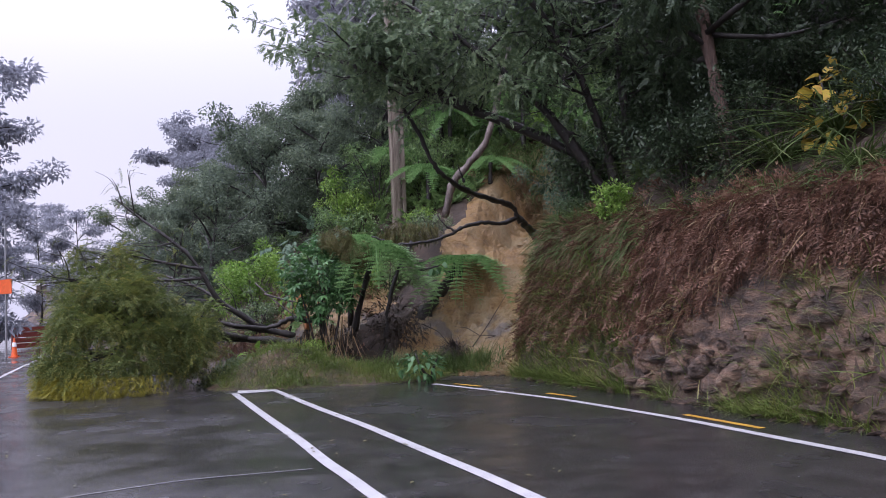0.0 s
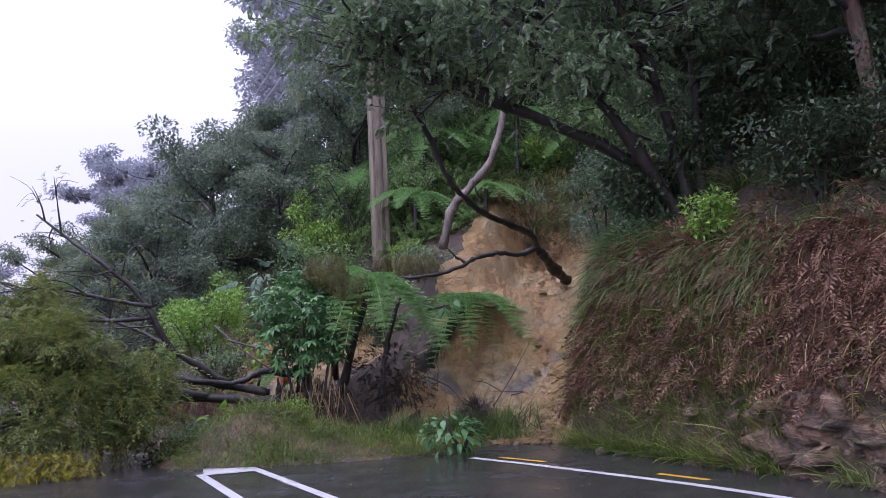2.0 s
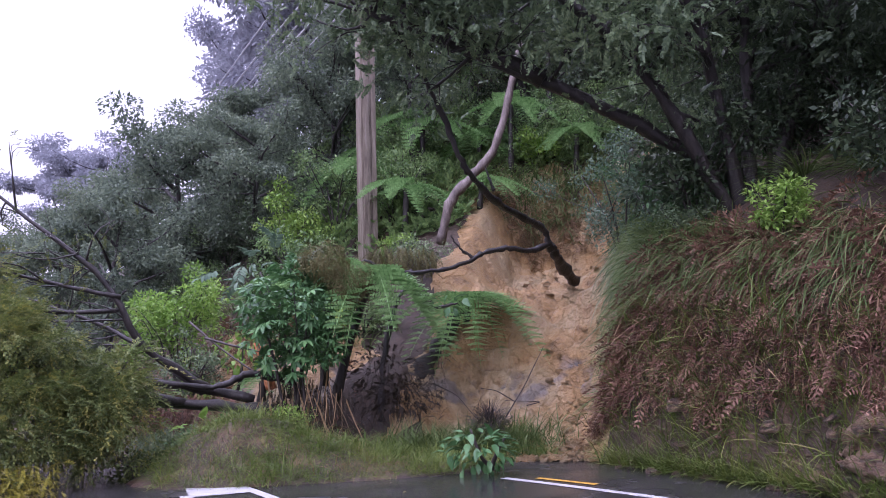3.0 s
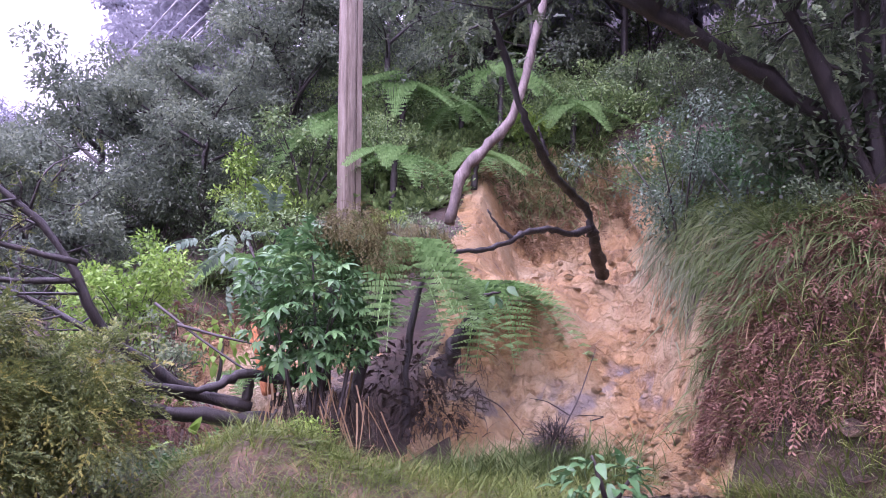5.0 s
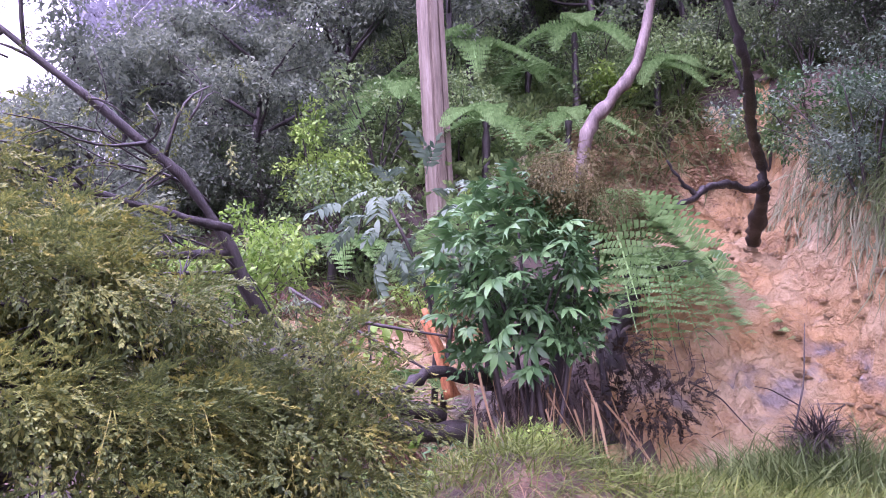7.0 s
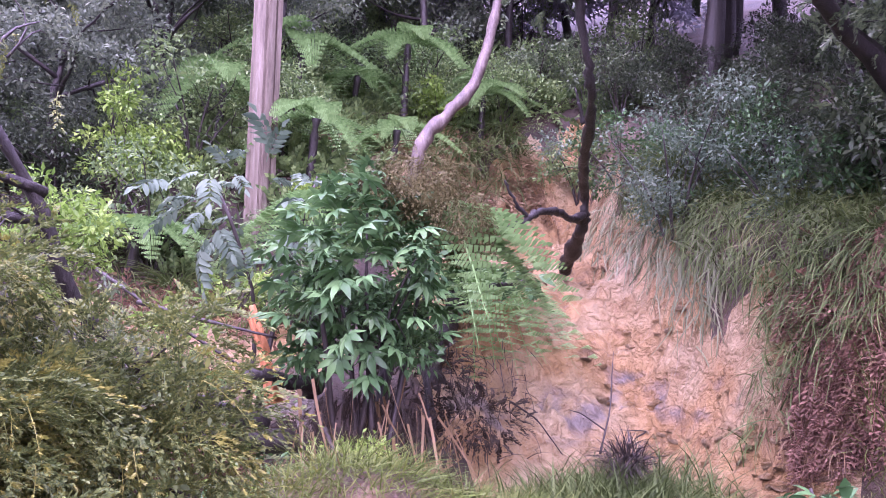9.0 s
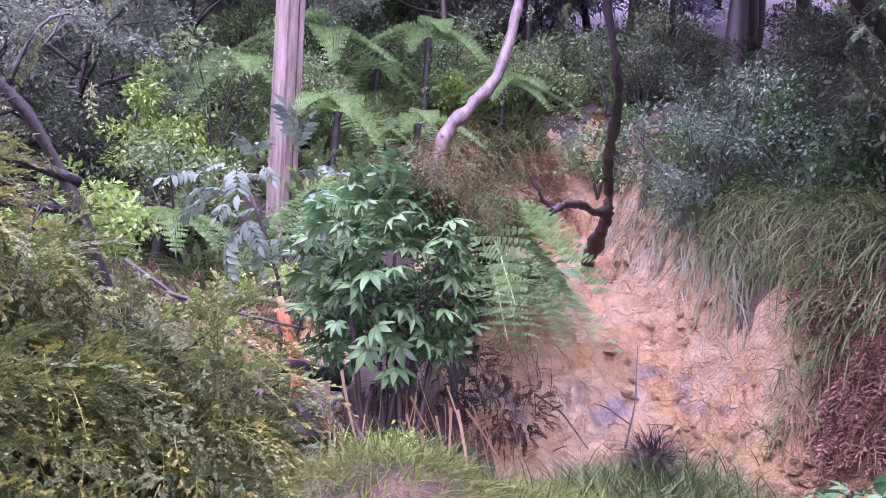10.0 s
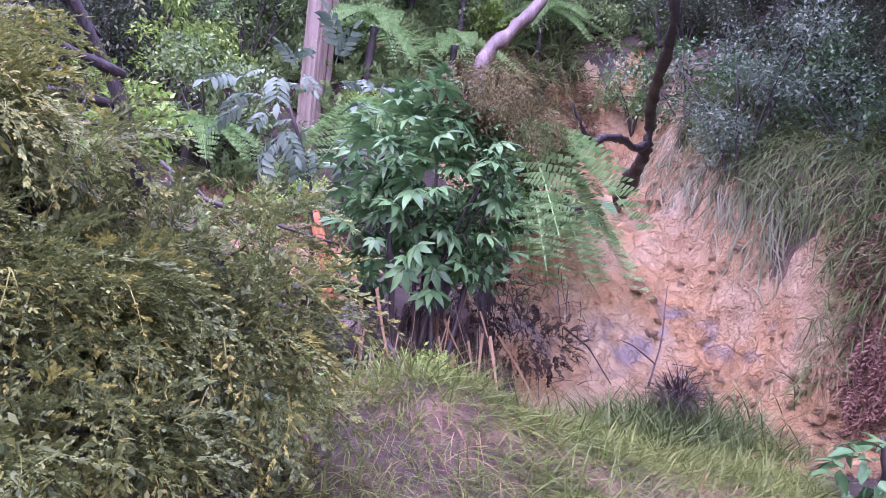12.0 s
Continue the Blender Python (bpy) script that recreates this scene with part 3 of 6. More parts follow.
quads = quads[keep]
me = mesh_np("hillside", np.stack([X, Y, Z], axis=-1).reshape(-1, 3), quads, SOIL, True)
me.materials.append(CLAY)
me.materials.append(VERGE)
me.materials.append(ROCK)
cx, cy = X.ravel()[quads].mean(1), Y.ravel()[quads].mean(1)
a, c = scar_place(cx, cy)
ragged = 0.25 * fract_noise(cx, cy, 0.7, 12)
ragged_edge = 0.14 * np.sin(a * 2.1) + 0.08 * np.sin(a * 5.3 + 1.0)
is_clay = (a > -0.6) & (a < 9.6 + ragged) & (c < np.interp(a, [0, 0.6, 3.4, 6, 8.6], [1.25, 1.15, 1.0, 1.25, 1.75]) + ragged_edge) & (c > -3.0 + ragged) & ~((cy < 19.2) & (cx < 0.4)) & ~((cx < -0.75) & (cy < 20.4))
dq, _ = toe_distance(cx, cy)
is_clay |= (np.hypot((cx + 3.0) / 1.6, (cy - 22.9) / 1.9) + ragged < 1)
slot = np.where(is_clay, 1, np.where(dq < 0.12, 2, np.where((dq < 0.75) & (cy < 13.4), 3, np.where(((dq < 0.8) & (cy < 20)) | ((a > -1) & (a < 9) & (c > 0) & (c < 2.2)), 2, 0)))).astype(np.int32)
me.polygons.foreach_set("material_index", slot)
bm = bmesh.new()
bm.from_mesh(me)
bmesh.ops.delete(bm, geom=[v for v in bm.verts if not v.link_faces], context="VERTS")
bm.to_mesh(me)
bm.free()
hill = tagged(new("hillside", me), "steep muddy hillside with a fresh orange clay slip", "hillside", kind="structure")


def cell_relief(u, v, seed):
    """Blocky relief on cells about one unit wide: a step and a tilt for each cell, a cleft between neighbours."""
    r = np.random.default_rng(seed)
    gu, gv = np.meshgrid(np.arange(math.floor(u.min()) - 1, u.max() + 2), np.arange(math.floor(v.min()) - 1, v.max() + 2), indexing="ij")
    su, sv = gu.ravel() + r.uniform(-0.45, 0.45, gu.size), gv.ravel() + r.uniform(-0.45, 0.45, gu.size)
    lift, tilt = r.uniform(-1, 1, gu.size), r.normal(0, 0.7, (gu.size, 2))
    d = np.hypot(u.ravel()[:, None] - su, v.ravel()[:, None] - sv)
    near = np.argpartition(d, 1, axis=1)[:, :2]
    dd = np.take_along_axis(d, near, 1)
    first = np.where(dd[:, 0] < dd[:, 1], near[:, 0], near[:, 1])
    gap = np.abs(dd[:, 0] - dd[:, 1])
    h = lift[first] + tilt[first, 0] * (u.ravel() - su[first]) + tilt[first, 1] * (v.ravel() - sv[first]) - 1.2 * np.exp(-gap / 0.07)
    return h.reshape(u.shape)


def rock_face():
    """Craggy broken rock along the foot of the bank."""
    S, H = np.meshgrid(np.arange(4.0, 15.9, 0.035), np.arange(0.0, 2.0, 0.035), indexing="ij")
    xs = np.interp(S, TOE[:10, 1], TOE[:10, 0])
    sl = np.interp(S + 0.3, TOE[:10, 1], TOE[:10, 0]) - np.interp(S - 0.3, TOE[:10, 1], TOE[:10, 0])
    out = unit(np.stack([-0.6 + 0 * S, sl], axis=-1))
    depth = 0.92 * (1 - (1 - H / 2.85) ** (1 / 1.7))
    skew = 0.3 * fract_noise(S, H, 1.5, 44)
    off = 0.07 + 0.13 * cell_relief(S * 1.5 + skew, H * 3.0 + S * 0.35 + skew, 3) + 0.05 * cell_relief(S * 4.5 + skew, H * 8.0 + skew, 4) + 0.02 * fract_noise(S, H, 0.12, 45)
    hold = step01((H - 0.02) / 0.2) * step01((1.9 - 1.7 * step01((S - 12.2) / 3.0) + 0.15 * fract_noise(S, 0 * S, 1.0, 46) - H) / 0.4) * step01((15.3 - S) / 0.6)
    off = off * hold - 0.3 * (1 - hold)
    P = np.stack([xs - out[..., 0] * (depth - off), S - out[..., 1] * (depth - off), H + 0.06 * cell_relief(S * 1.5 + skew, H * 3.0 + skew, 5) * hold - 0.04], axis=-1)
    k = np.arange(S.size).reshape(S.shape)
    Q = np.stack([k[:-1, :-1], k[1:, :-1], k[1:, 1:], k[:-1, 1:]], axis=-1).reshape(-1, 4)
    tagged(new("rock_face", mesh_np("rock_face", P.reshape(-1, 3), Q, ROCK)), "craggy broken brown rock at the foot of the bank", "rock face", kind="structure")


rock_face()

# road sheet, reaching the horizon
V = np.array([[-1500, -1500, 0], [1500, -1500, 0], [1500, 1500, 0], [-1500, 1500, 0]], dtype=float)
gr = mesh_np("ground", V + [0, 0, -0.06], [[0, 1, 2, 3]], SOIL)
tagged(new("ground", gr), "dark damp ground reaching into the distance", "ground", kind="structure")


def ribbon(pts, w, z, thick=0.0, n=None):
    """A strip of width w along the points at height z."""
    c = smooth_line([(*p, 0) for p in pts], n or max(4, len(pts) * 6))
    d = unit(np.gradient(c, axis=0))
    s = np.stack([-d[:, 1], d[:, 0], 0 * d[:, 0]], axis=1)
    L, R = c + s * w / 2, c - s * w / 2
    V = np.stack([L, R], axis=1).reshape(-1, 3) + [0, 0, z]
    F = [[2 * i, 2 * i + 1, 2 * i + 3, 2 * i + 2] for i in range(len(c) - 1)]
    return V, np.array(F)


ROADLINE = [(14, -60), (3.2, -14), (0.6, -4), (-1.2, 4), (-3.2, 11), (-6.6, 20), (-12.5, 32), (-21, 48), (-35, 75), (-80, 160)]
V, F = ribbon(ROADLINE, 16.0, 0.0, n=80)
tagged(new("road", mesh_np("road", V, F, ASPHALT)), "wet dark asphalt road with standing water", "road", kind="structure")


def marking(name, pts, w, mat, label, z=0.005):
    V, F = ribbon(pts, w, z)
    tagged(new(name, mesh_np(name, V, F, mat)), label, "road marking", "road markings", "structure")


EDGE = [(5.6, -2), (4.55, 4.0), (3.78, 7.24), (3.4, 8.31), (2.78, 10.12), (1.75, 12.52), (0.36, 14.95), (-0.3, 16.0)]
marking("road_marking", EDGE, 0.13, WHITE_PAINT, "solid white edge line on wet asphalt")
marking("road_marking", [(1.1, 3.2), (-0.2, 5.7), (-0.63, 6.66), (-0.93, 7.46), (-1.24, 8.22), (-1.79, 9.74), (-2.71, 12.11), (-4.15, 15.9)], 0.13, WHITE_PAINT, "white median line with worn paint")
marking("road_marking", [(1.7, 3.2), (0.95, 5.5), (0.61, 6.42), (0.24, 7.4), (-0.3, 8.71), (-1.08, 10.65), (-2.1, 12.96), (-3.6, 16.6)], 0.13, WHITE_PAINT, "white median line with worn paint")
marking("road_marking", [(-3.72, 15.85), (-3.95, 16.9)], 0.72, WHITE_PAINT, "solid white nose of the painted median", 0.009)
marking("road_marking", [(-1.35, 7.95), (-2.5, 7.7), (-3.6, 7.0)], 0.05, SEAM, "worn pale seam across the wet lane", 0.004)
for a, b in (((4.5, 5.3), (4.2, 6.5)), ((3.42, 9.1), (2.95, 10.4)), ((1.95, 12.85), (1.6, 13.5)), ((0.6, 15.1), (0.1, 15.85))):
    marking("road_marking", [a, b], 0.1, YELLOW_PAINT, "yellow no-stopping dash beside the edge line")
marking("road_marking", [(-9.5, 15.0), (-13.25, 24.3), (-18.0, 36.2), (-30, 62)], 0.13, WHITE_PAINT, "far white edge line on wet asphalt")

# ---------------------------------------------------------------- trees
LEAF_T = leaf_template(0.42)
SPRAY_T = spray_template(10, 0.04, 0.5, 0.26)
FINE_T = spray_template(10, 0.06, 0.3, 0.22)
ROUGH_T = spray_template(6, 0.09, 0.5, 0.3)
TUFT_T = spray_template(9, 0.15, 0.35, 0.3)
TRESS_T = tress_template(11, 6, 0.5)
TIP_T = tress_template(9, 6, 1.3, 5)


def puffs(P, R, n, size, template, flat=0.6, droop=0.2, out=0.6):
    """Leaves in loose clumps round the points P with radii R."""
    P, R = np.asarray(P, dtype=float), np.asarray(R, dtype=float)
    i = RNG.integers(0, len(P), n) if np.ptp(R) < 1e-6 else RNG.choice(len(P), n, p=R ** 2 / (R ** 2).sum())
    o = unit(RNG.normal(0, 1, (n, 3))) * (RNG.uniform(0, 1, n) ** 0.45)[:, None]
    o[:, 2] *= flat
    pos = P[i] + o * R[i][:, None]
    d = unit(o) * out + RNG.normal(0, 0.5, (n, 3)) + np.array([0, 0, -droop])
    return scatter(*template, pos, bases(d, RNG.normal(0, 0.7, n)), size * RNG.uniform(0.6, 1.3, n))


def grow(base, height, lean=(0, 0), r=0.16, limbs=7, spread=2.2, low=0.45, rise=0.35, sub=3, seed=1):
    """Trunk and limbs of a standing tree: the tubes, and the places where foliage hangs."""
    global RNG
    RNG = np.random.default_rng(seed)
    base = np.array(base, dtype=float)
    top = base + [lean[0], lean[1], height]
    mid = (base + top) / 2 + RNG.normal(0, 0.05 * height, 3) * [1, 1, 0]
    tr = [base - [0, 0, 0.3], base + (mid - base) * 0.5 + RNG.normal(0, 0.03 * height, 3), mid, mid + (top - mid) * 0.5, top]
    trunk = tube(tr, r, r * 0.25, 12, 7)
    line = smooth_line(tr, 30)
    limb_t, ends, rad = [], [], []
    for k in range(limbs):
        t = low + (0.98 - low) * k / max(1, limbs - 1)
        s = line[int(t * 29)]
        ang = k * 2.4 + RNG.uniform(-0.5, 0.5)
        ln = spread * (1.15 - 0.6 * abs(t - 0.6)) * RNG.uniform(0.75, 1.2)
        e = s + [math.cos(ang) * ln, math.sin(ang) * ln, ln * (rise + RNG.uniform(-0.1, 0.25))]
        m = (s + e) / 2 + RNG.normal(0, 0.12 * ln, 3)
        limb = [tube([s, m, e], r * 0.42, r * 0.1, 8, 5)]
        for j in range(sub):
            q = s + (e - s) * RNG.uniform(0.35, 1.0)
            f = q + RNG.normal(0, 0.33 * ln, 3) * [1, 1, 0.6] + [0, 0, 0.12 * ln]
            limb.append(tube([q, (q + f) / 2 + RNG.normal(0, 0.06 * ln, 3), f], r * 0.16, r * 0.05, 5, 4))
            ends += [f, (q + f) / 2]
            rad += [0.3 * spread, 0.22 * spread]
        ends.append(e)
        rad.append(0.3 * spread)
        limb_t.append(limb)
    return trunk, limb_t, np.array(ends), np.array(rad)


def tree(name, label, category, base, height, leafmat, barkmat=None, n=9000, size=0.16, template=None, group="", flat=0.6, droop=0.2, **kw):
    trunk, limbs, ends, rad = grow((0, 0, 0), height, **kw)
    root = thing(name, label, category, base, group)
    part("trunk", tube_mesh("trunk", [trunk], barkmat or BARK), root)
    for lb in limbs:
        part("limb", tube_mesh("limb", lb, barkmat or BARK), root)
    V, F = puffs(ends, rad, n, size, template or LEAF_T, flat, droop)
    part("crown", mesh_np("crown", V, F, leafmat), root)
    return root


def copies(ob, spots, group):
    tagged(ob, group=group)
    for x, y, turn, s, dz in spots:
        m = Matrix.Translation((x, y, land_at(x, y) + dz)) @ Matrix.Rotation(turn, 4, "Z")
        c = copy_thing(ob, m)
        c.scale = (s, s, s)


G_HILL = "trees on the misty hill"
# far hill crowns carry the mist in their leaf colour
far_a = tree("tree", "tall hill tree with rounded crown, coloured grey-blue for mist", "tree", (-4.0, 50, land_at(-4.0, 50) - 0.3), 13, MIST_TINTED_LEAF, n=13000, size=0.34, limbs=13, spread=3.6, low=0.15, seed=11)
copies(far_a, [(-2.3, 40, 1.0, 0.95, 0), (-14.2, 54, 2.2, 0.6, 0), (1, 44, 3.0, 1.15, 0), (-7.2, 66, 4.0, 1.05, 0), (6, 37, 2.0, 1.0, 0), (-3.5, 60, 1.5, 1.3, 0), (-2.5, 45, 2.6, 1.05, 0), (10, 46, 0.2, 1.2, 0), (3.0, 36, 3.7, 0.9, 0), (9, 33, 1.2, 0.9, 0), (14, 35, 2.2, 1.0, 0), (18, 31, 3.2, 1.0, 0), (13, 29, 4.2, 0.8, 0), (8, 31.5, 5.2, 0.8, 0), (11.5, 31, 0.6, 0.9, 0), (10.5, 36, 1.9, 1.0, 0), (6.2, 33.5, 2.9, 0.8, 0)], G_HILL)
far_b = tree("tree", "broad hill tree with clumped crown, coloured grey-blue for mist", "tree", (-18.2, 62, land_at(-18.2, 62) - 0.3), 10.5, MIST_TINTED_LEAF, n=14000, size=0.29, limbs=10, spread=2.8, low=0.5, rise=0.2, seed=12)
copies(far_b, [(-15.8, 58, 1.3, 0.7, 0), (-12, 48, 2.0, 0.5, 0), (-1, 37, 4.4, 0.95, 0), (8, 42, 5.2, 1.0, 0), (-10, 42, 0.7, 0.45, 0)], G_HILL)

G_MID = "soft green trees on the lower slope"
mid_a = tree("small_tree", "soft green feathery small tree on the slope", "tree", (-6.6, 30, land_at(-6.6, 30) - 0.2), 4.8, MID_LEAF, n=16000, size=0.145, limbs=10, spread=2.0, low=0.12, rise=0.45, seed=21)
copies(mid_a, [(-4.0, 27.5, 1.0, 0.75, 0), (-8.6, 33, 2.0, 0.8, 0), (-11, 38, 3.1, 0.9, 0), (-5.2, 34, 4.0, 0.95, 0), (-14, 44, 5.0, 1.0, 0), (-9, 39, 0.5, 0.8, 0), (-18, 50, 1.5, 1.1, 0), (-7.3, 26.5, 2.5, 0.75, 0), (-9.8, 30.5, 3.5, 0.75, 0), (-2.2, 30, 4.5, 0.9, 0), (-6.5, 38, 2.7, 0.9, 0), (-12.5, 41, 1.1, 0.8, 0), (-4.8, 30.5, 5.6, 0.8, 0)], G_MID)

G_LEFT = "trees across the road"
# the trees across the road share the mist-coloured leaves
left_a = tree("tree", "tall roadside tree with open crown, coloured grey-blue for mist", "tree", (-25.0, 42, 0), 15, MIST_TINTED_LEAF, n=14000, size=0.33, limbs=15, spread=3.2, low=0.06, seed=31)
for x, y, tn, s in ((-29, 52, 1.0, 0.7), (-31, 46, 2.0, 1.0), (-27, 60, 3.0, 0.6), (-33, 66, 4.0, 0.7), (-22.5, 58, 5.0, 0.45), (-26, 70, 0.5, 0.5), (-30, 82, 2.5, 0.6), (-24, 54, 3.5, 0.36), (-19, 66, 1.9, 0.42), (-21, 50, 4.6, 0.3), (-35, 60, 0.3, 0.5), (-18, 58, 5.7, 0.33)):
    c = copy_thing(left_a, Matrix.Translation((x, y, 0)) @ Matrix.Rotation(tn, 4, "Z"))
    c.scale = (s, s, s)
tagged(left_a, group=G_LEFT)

# dark forest that stands above the bank
G_FOREST = "dark forest above the bank"
for_a = tree("tree", "dark evergreen forest tree with fine foliage", "tree", (6.2, 17.5, land_at(6.2, 17.5) - 0.2), 8.5, DEEP_LEAF, n=3600, size=0.33, limbs=11, spread=2.6, low=0.25, rise=0.3, seed=41, template=TUFT_T, r=0.2)
copies(for_a, [(8.5, 14.5, 1.0, 1.0, 0), (9.5, 19.5, 2.1, 1.15, 0), (7.4, 11.5, 4.2, 0.95, 0), (10.5, 10.0, 2.9, 1.1, 0), (9.0, 7.0, 0.3, 1.0, 0), (5.0, 33.0, 4.9, 1.3, 0), (11, 23.5, 0.2, 1.1, 0), (12.5, 25.8, 1.2, 1.2, 0), (10.4, 21.8, 2.2, 1.0, 0), (12, 15, 0.9, 1.3, 0), (13, 22, 2.4, 1.4, 0), (8.3, 23.6, 1.6, 1.35, 0), (10.5, 24.8, 0.7, 1.5, 0), (12, 5, 2.2, 1.2, 0), (9, 1, 1.2, 1.1, 0), (10.5, -6, 3.2, 1.1, 0)], G_FOREST)
for_b = tree("tree", "forest tree with dense mid-green crown", "tree", (4.6, 30.0, land_at(4.6, 30.0) - 0.2), 6.5, MID_LEAF, n=12000, size=0.14, limbs=10, spread=2.2, low=0.3, rise=0.4, seed=42, r=0.12)
copies(for_b, [(2.0, 31.0, 3.3, 1.2, 0), (7.0, 19.5, 4.1, 0.9, 0), (-0.5, 33, 0.4, 1.0, 0), (-1.8, 29.0, 2.9, 0.8, 0), (0.3, 28.2, 5.3, 0.8, 0), (7.5, 29.5, 1.9, 1.1, 0), (10, 28.5, 0.5, 1.1, 0)], G_FOREST)


# ---------------------------------------------------------------- the leaning tree on the bank
def canopy_tree():
    global RNG
    RNG = np.random.default_rng(51)
    root = thing("tree", "dark many-stemmed tree leaning out over the slip", "tree", (0, 0, 0))
    stems = [
        [(3.7, 16.9, 3.2), (3.1, 16.7, 4.2), (2.3, 16.4, 5.4), (0.6, 16.3, 6.9), (-0.8, 16.6, 8.0)],
        [(3.8, 16.9, 3.2), (3.5, 16.7, 4.6), (2.9, 16.2, 6.2), (1.8, 15.6, 7.6), (0.4, 15.2, 9.0)],
        [(3.95, 17.0, 3.2), (3.9, 16.9, 5.0), (3.8, 16.4, 7.0), (3.6, 15.8, 9.2)],
        [(4.1, 17.0, 3.3), (4.5, 16.6, 5.2), (5.2, 16.0, 7.2), (6.0, 15.4, 8.8)],
        [(0.8, 17.1, 5.6), (-0.3, 17.3, 6.3), (-1.1, 17.4, 6.8), (-1.5, 17.5, 7.0)],
        [(3.3, 17.0, 4.3), (2.2, 17.1, 5.0), (0.8, 17.1, 5.6), (-0.8, 17.5, 6.4), (-1.8, 17.8, 6.9)],
    ]
    sides = ([], []), ([], [])
    for turn, s in enumerate(stems):
        ends, rad = sides[turn in (2, 3)]
        part("stem", tube_mesh("stem", [tube(s, 0.13, 0.04, 14, 7)], BARK), root)
        line = smooth_line(s, 30)
        limb = []
        for k in range(18):
            q = line[RNG.integers(12, 30)]
            f = q + RNG.normal(0, 0.65, 3) * [1.2, 1.2, 0.6] + [-0.05, 0, 0.25]
            m = (q + f) / 2 + RNG.normal(0, 0.15, 3)
            limb.append(tube([q, m, f], 0.035, 0.012, 7, 5))
            for g in range(3):
                h = f + RNG.normal(0, 0.45, 3) * [1, 1, 0.5]
                limb.append(tube([m, (m + h) / 2 + RNG.normal(0, 0.08, 3), h], 0.014, 0.005, 5, 4))
                ends.append(h)
                rad.append(0.42)
            ends.append(f)
            rad.append(0.5)
        part("limb", tube_mesh("limb", limb, BARK), root)
    # mist over the left-hand stems is put into paler leaves than the right-hand ones
    for (ends, rad), n, leaf in zip(sides, (5600, 3000), (KANUKA, DEEP_LEAF)):
        V, F = puffs(np.array(ends), np.array(rad) * 1.15, n, 0.27, TUFT_T, 0.4, 0.15)
        part("crown", mesh_np("crown", V, F, leaf), root)


canopy_tree()


def red_trunk_tree():
    global RNG
    RNG = np.random.default_rng(52)
    root = thing("tree", "reddish rough-barked tree standing on top of the bank", "tree", (0, 0, 0))
    s = [(5.05, 13.4, 2.5), (4.85, 13.3, 3.4), (4.7, 13.3, 4.6), (4.45, 13.3, 6.2), (4.2, 13.2, 8.5)]
    part("trunk", tube_mesh("trunk", [tube(s, 0.14, 0.07, 16, 8)], RED_BARK), root)
    ends, rad = [], []
    line = smooth_line(s, 30)
    for k in range(9):
        q = line[RNG.integers(18, 30)]
        f = q + RNG.normal(0, 1.1, 3) * [1.3, 1.2, 0.5] + [0, -0.3, 0.3]
        m = (q + f) / 2 + RNG.normal(0, 0.15, 3)
        part("limb", tube_mesh("limb", [tube([q, m, f], 0.06, 0.015, 8, 5)], BARK), root)
        ends += [f, m] + [f + RNG.normal(0, 0.5, 3) * [1, 1, 0.6] for _ in range(3)]
        rad += [0.5, 0.4, 0.45, 0.45, 0.45]
    V, F = puffs(np.array(ends), np.array(rad), 2200, 0.27, TUFT_T, 0.45, 0.2)
    part("crown", mesh_np("crown", V, F, DEEP_LEAF), root)


red_trunk_tree()


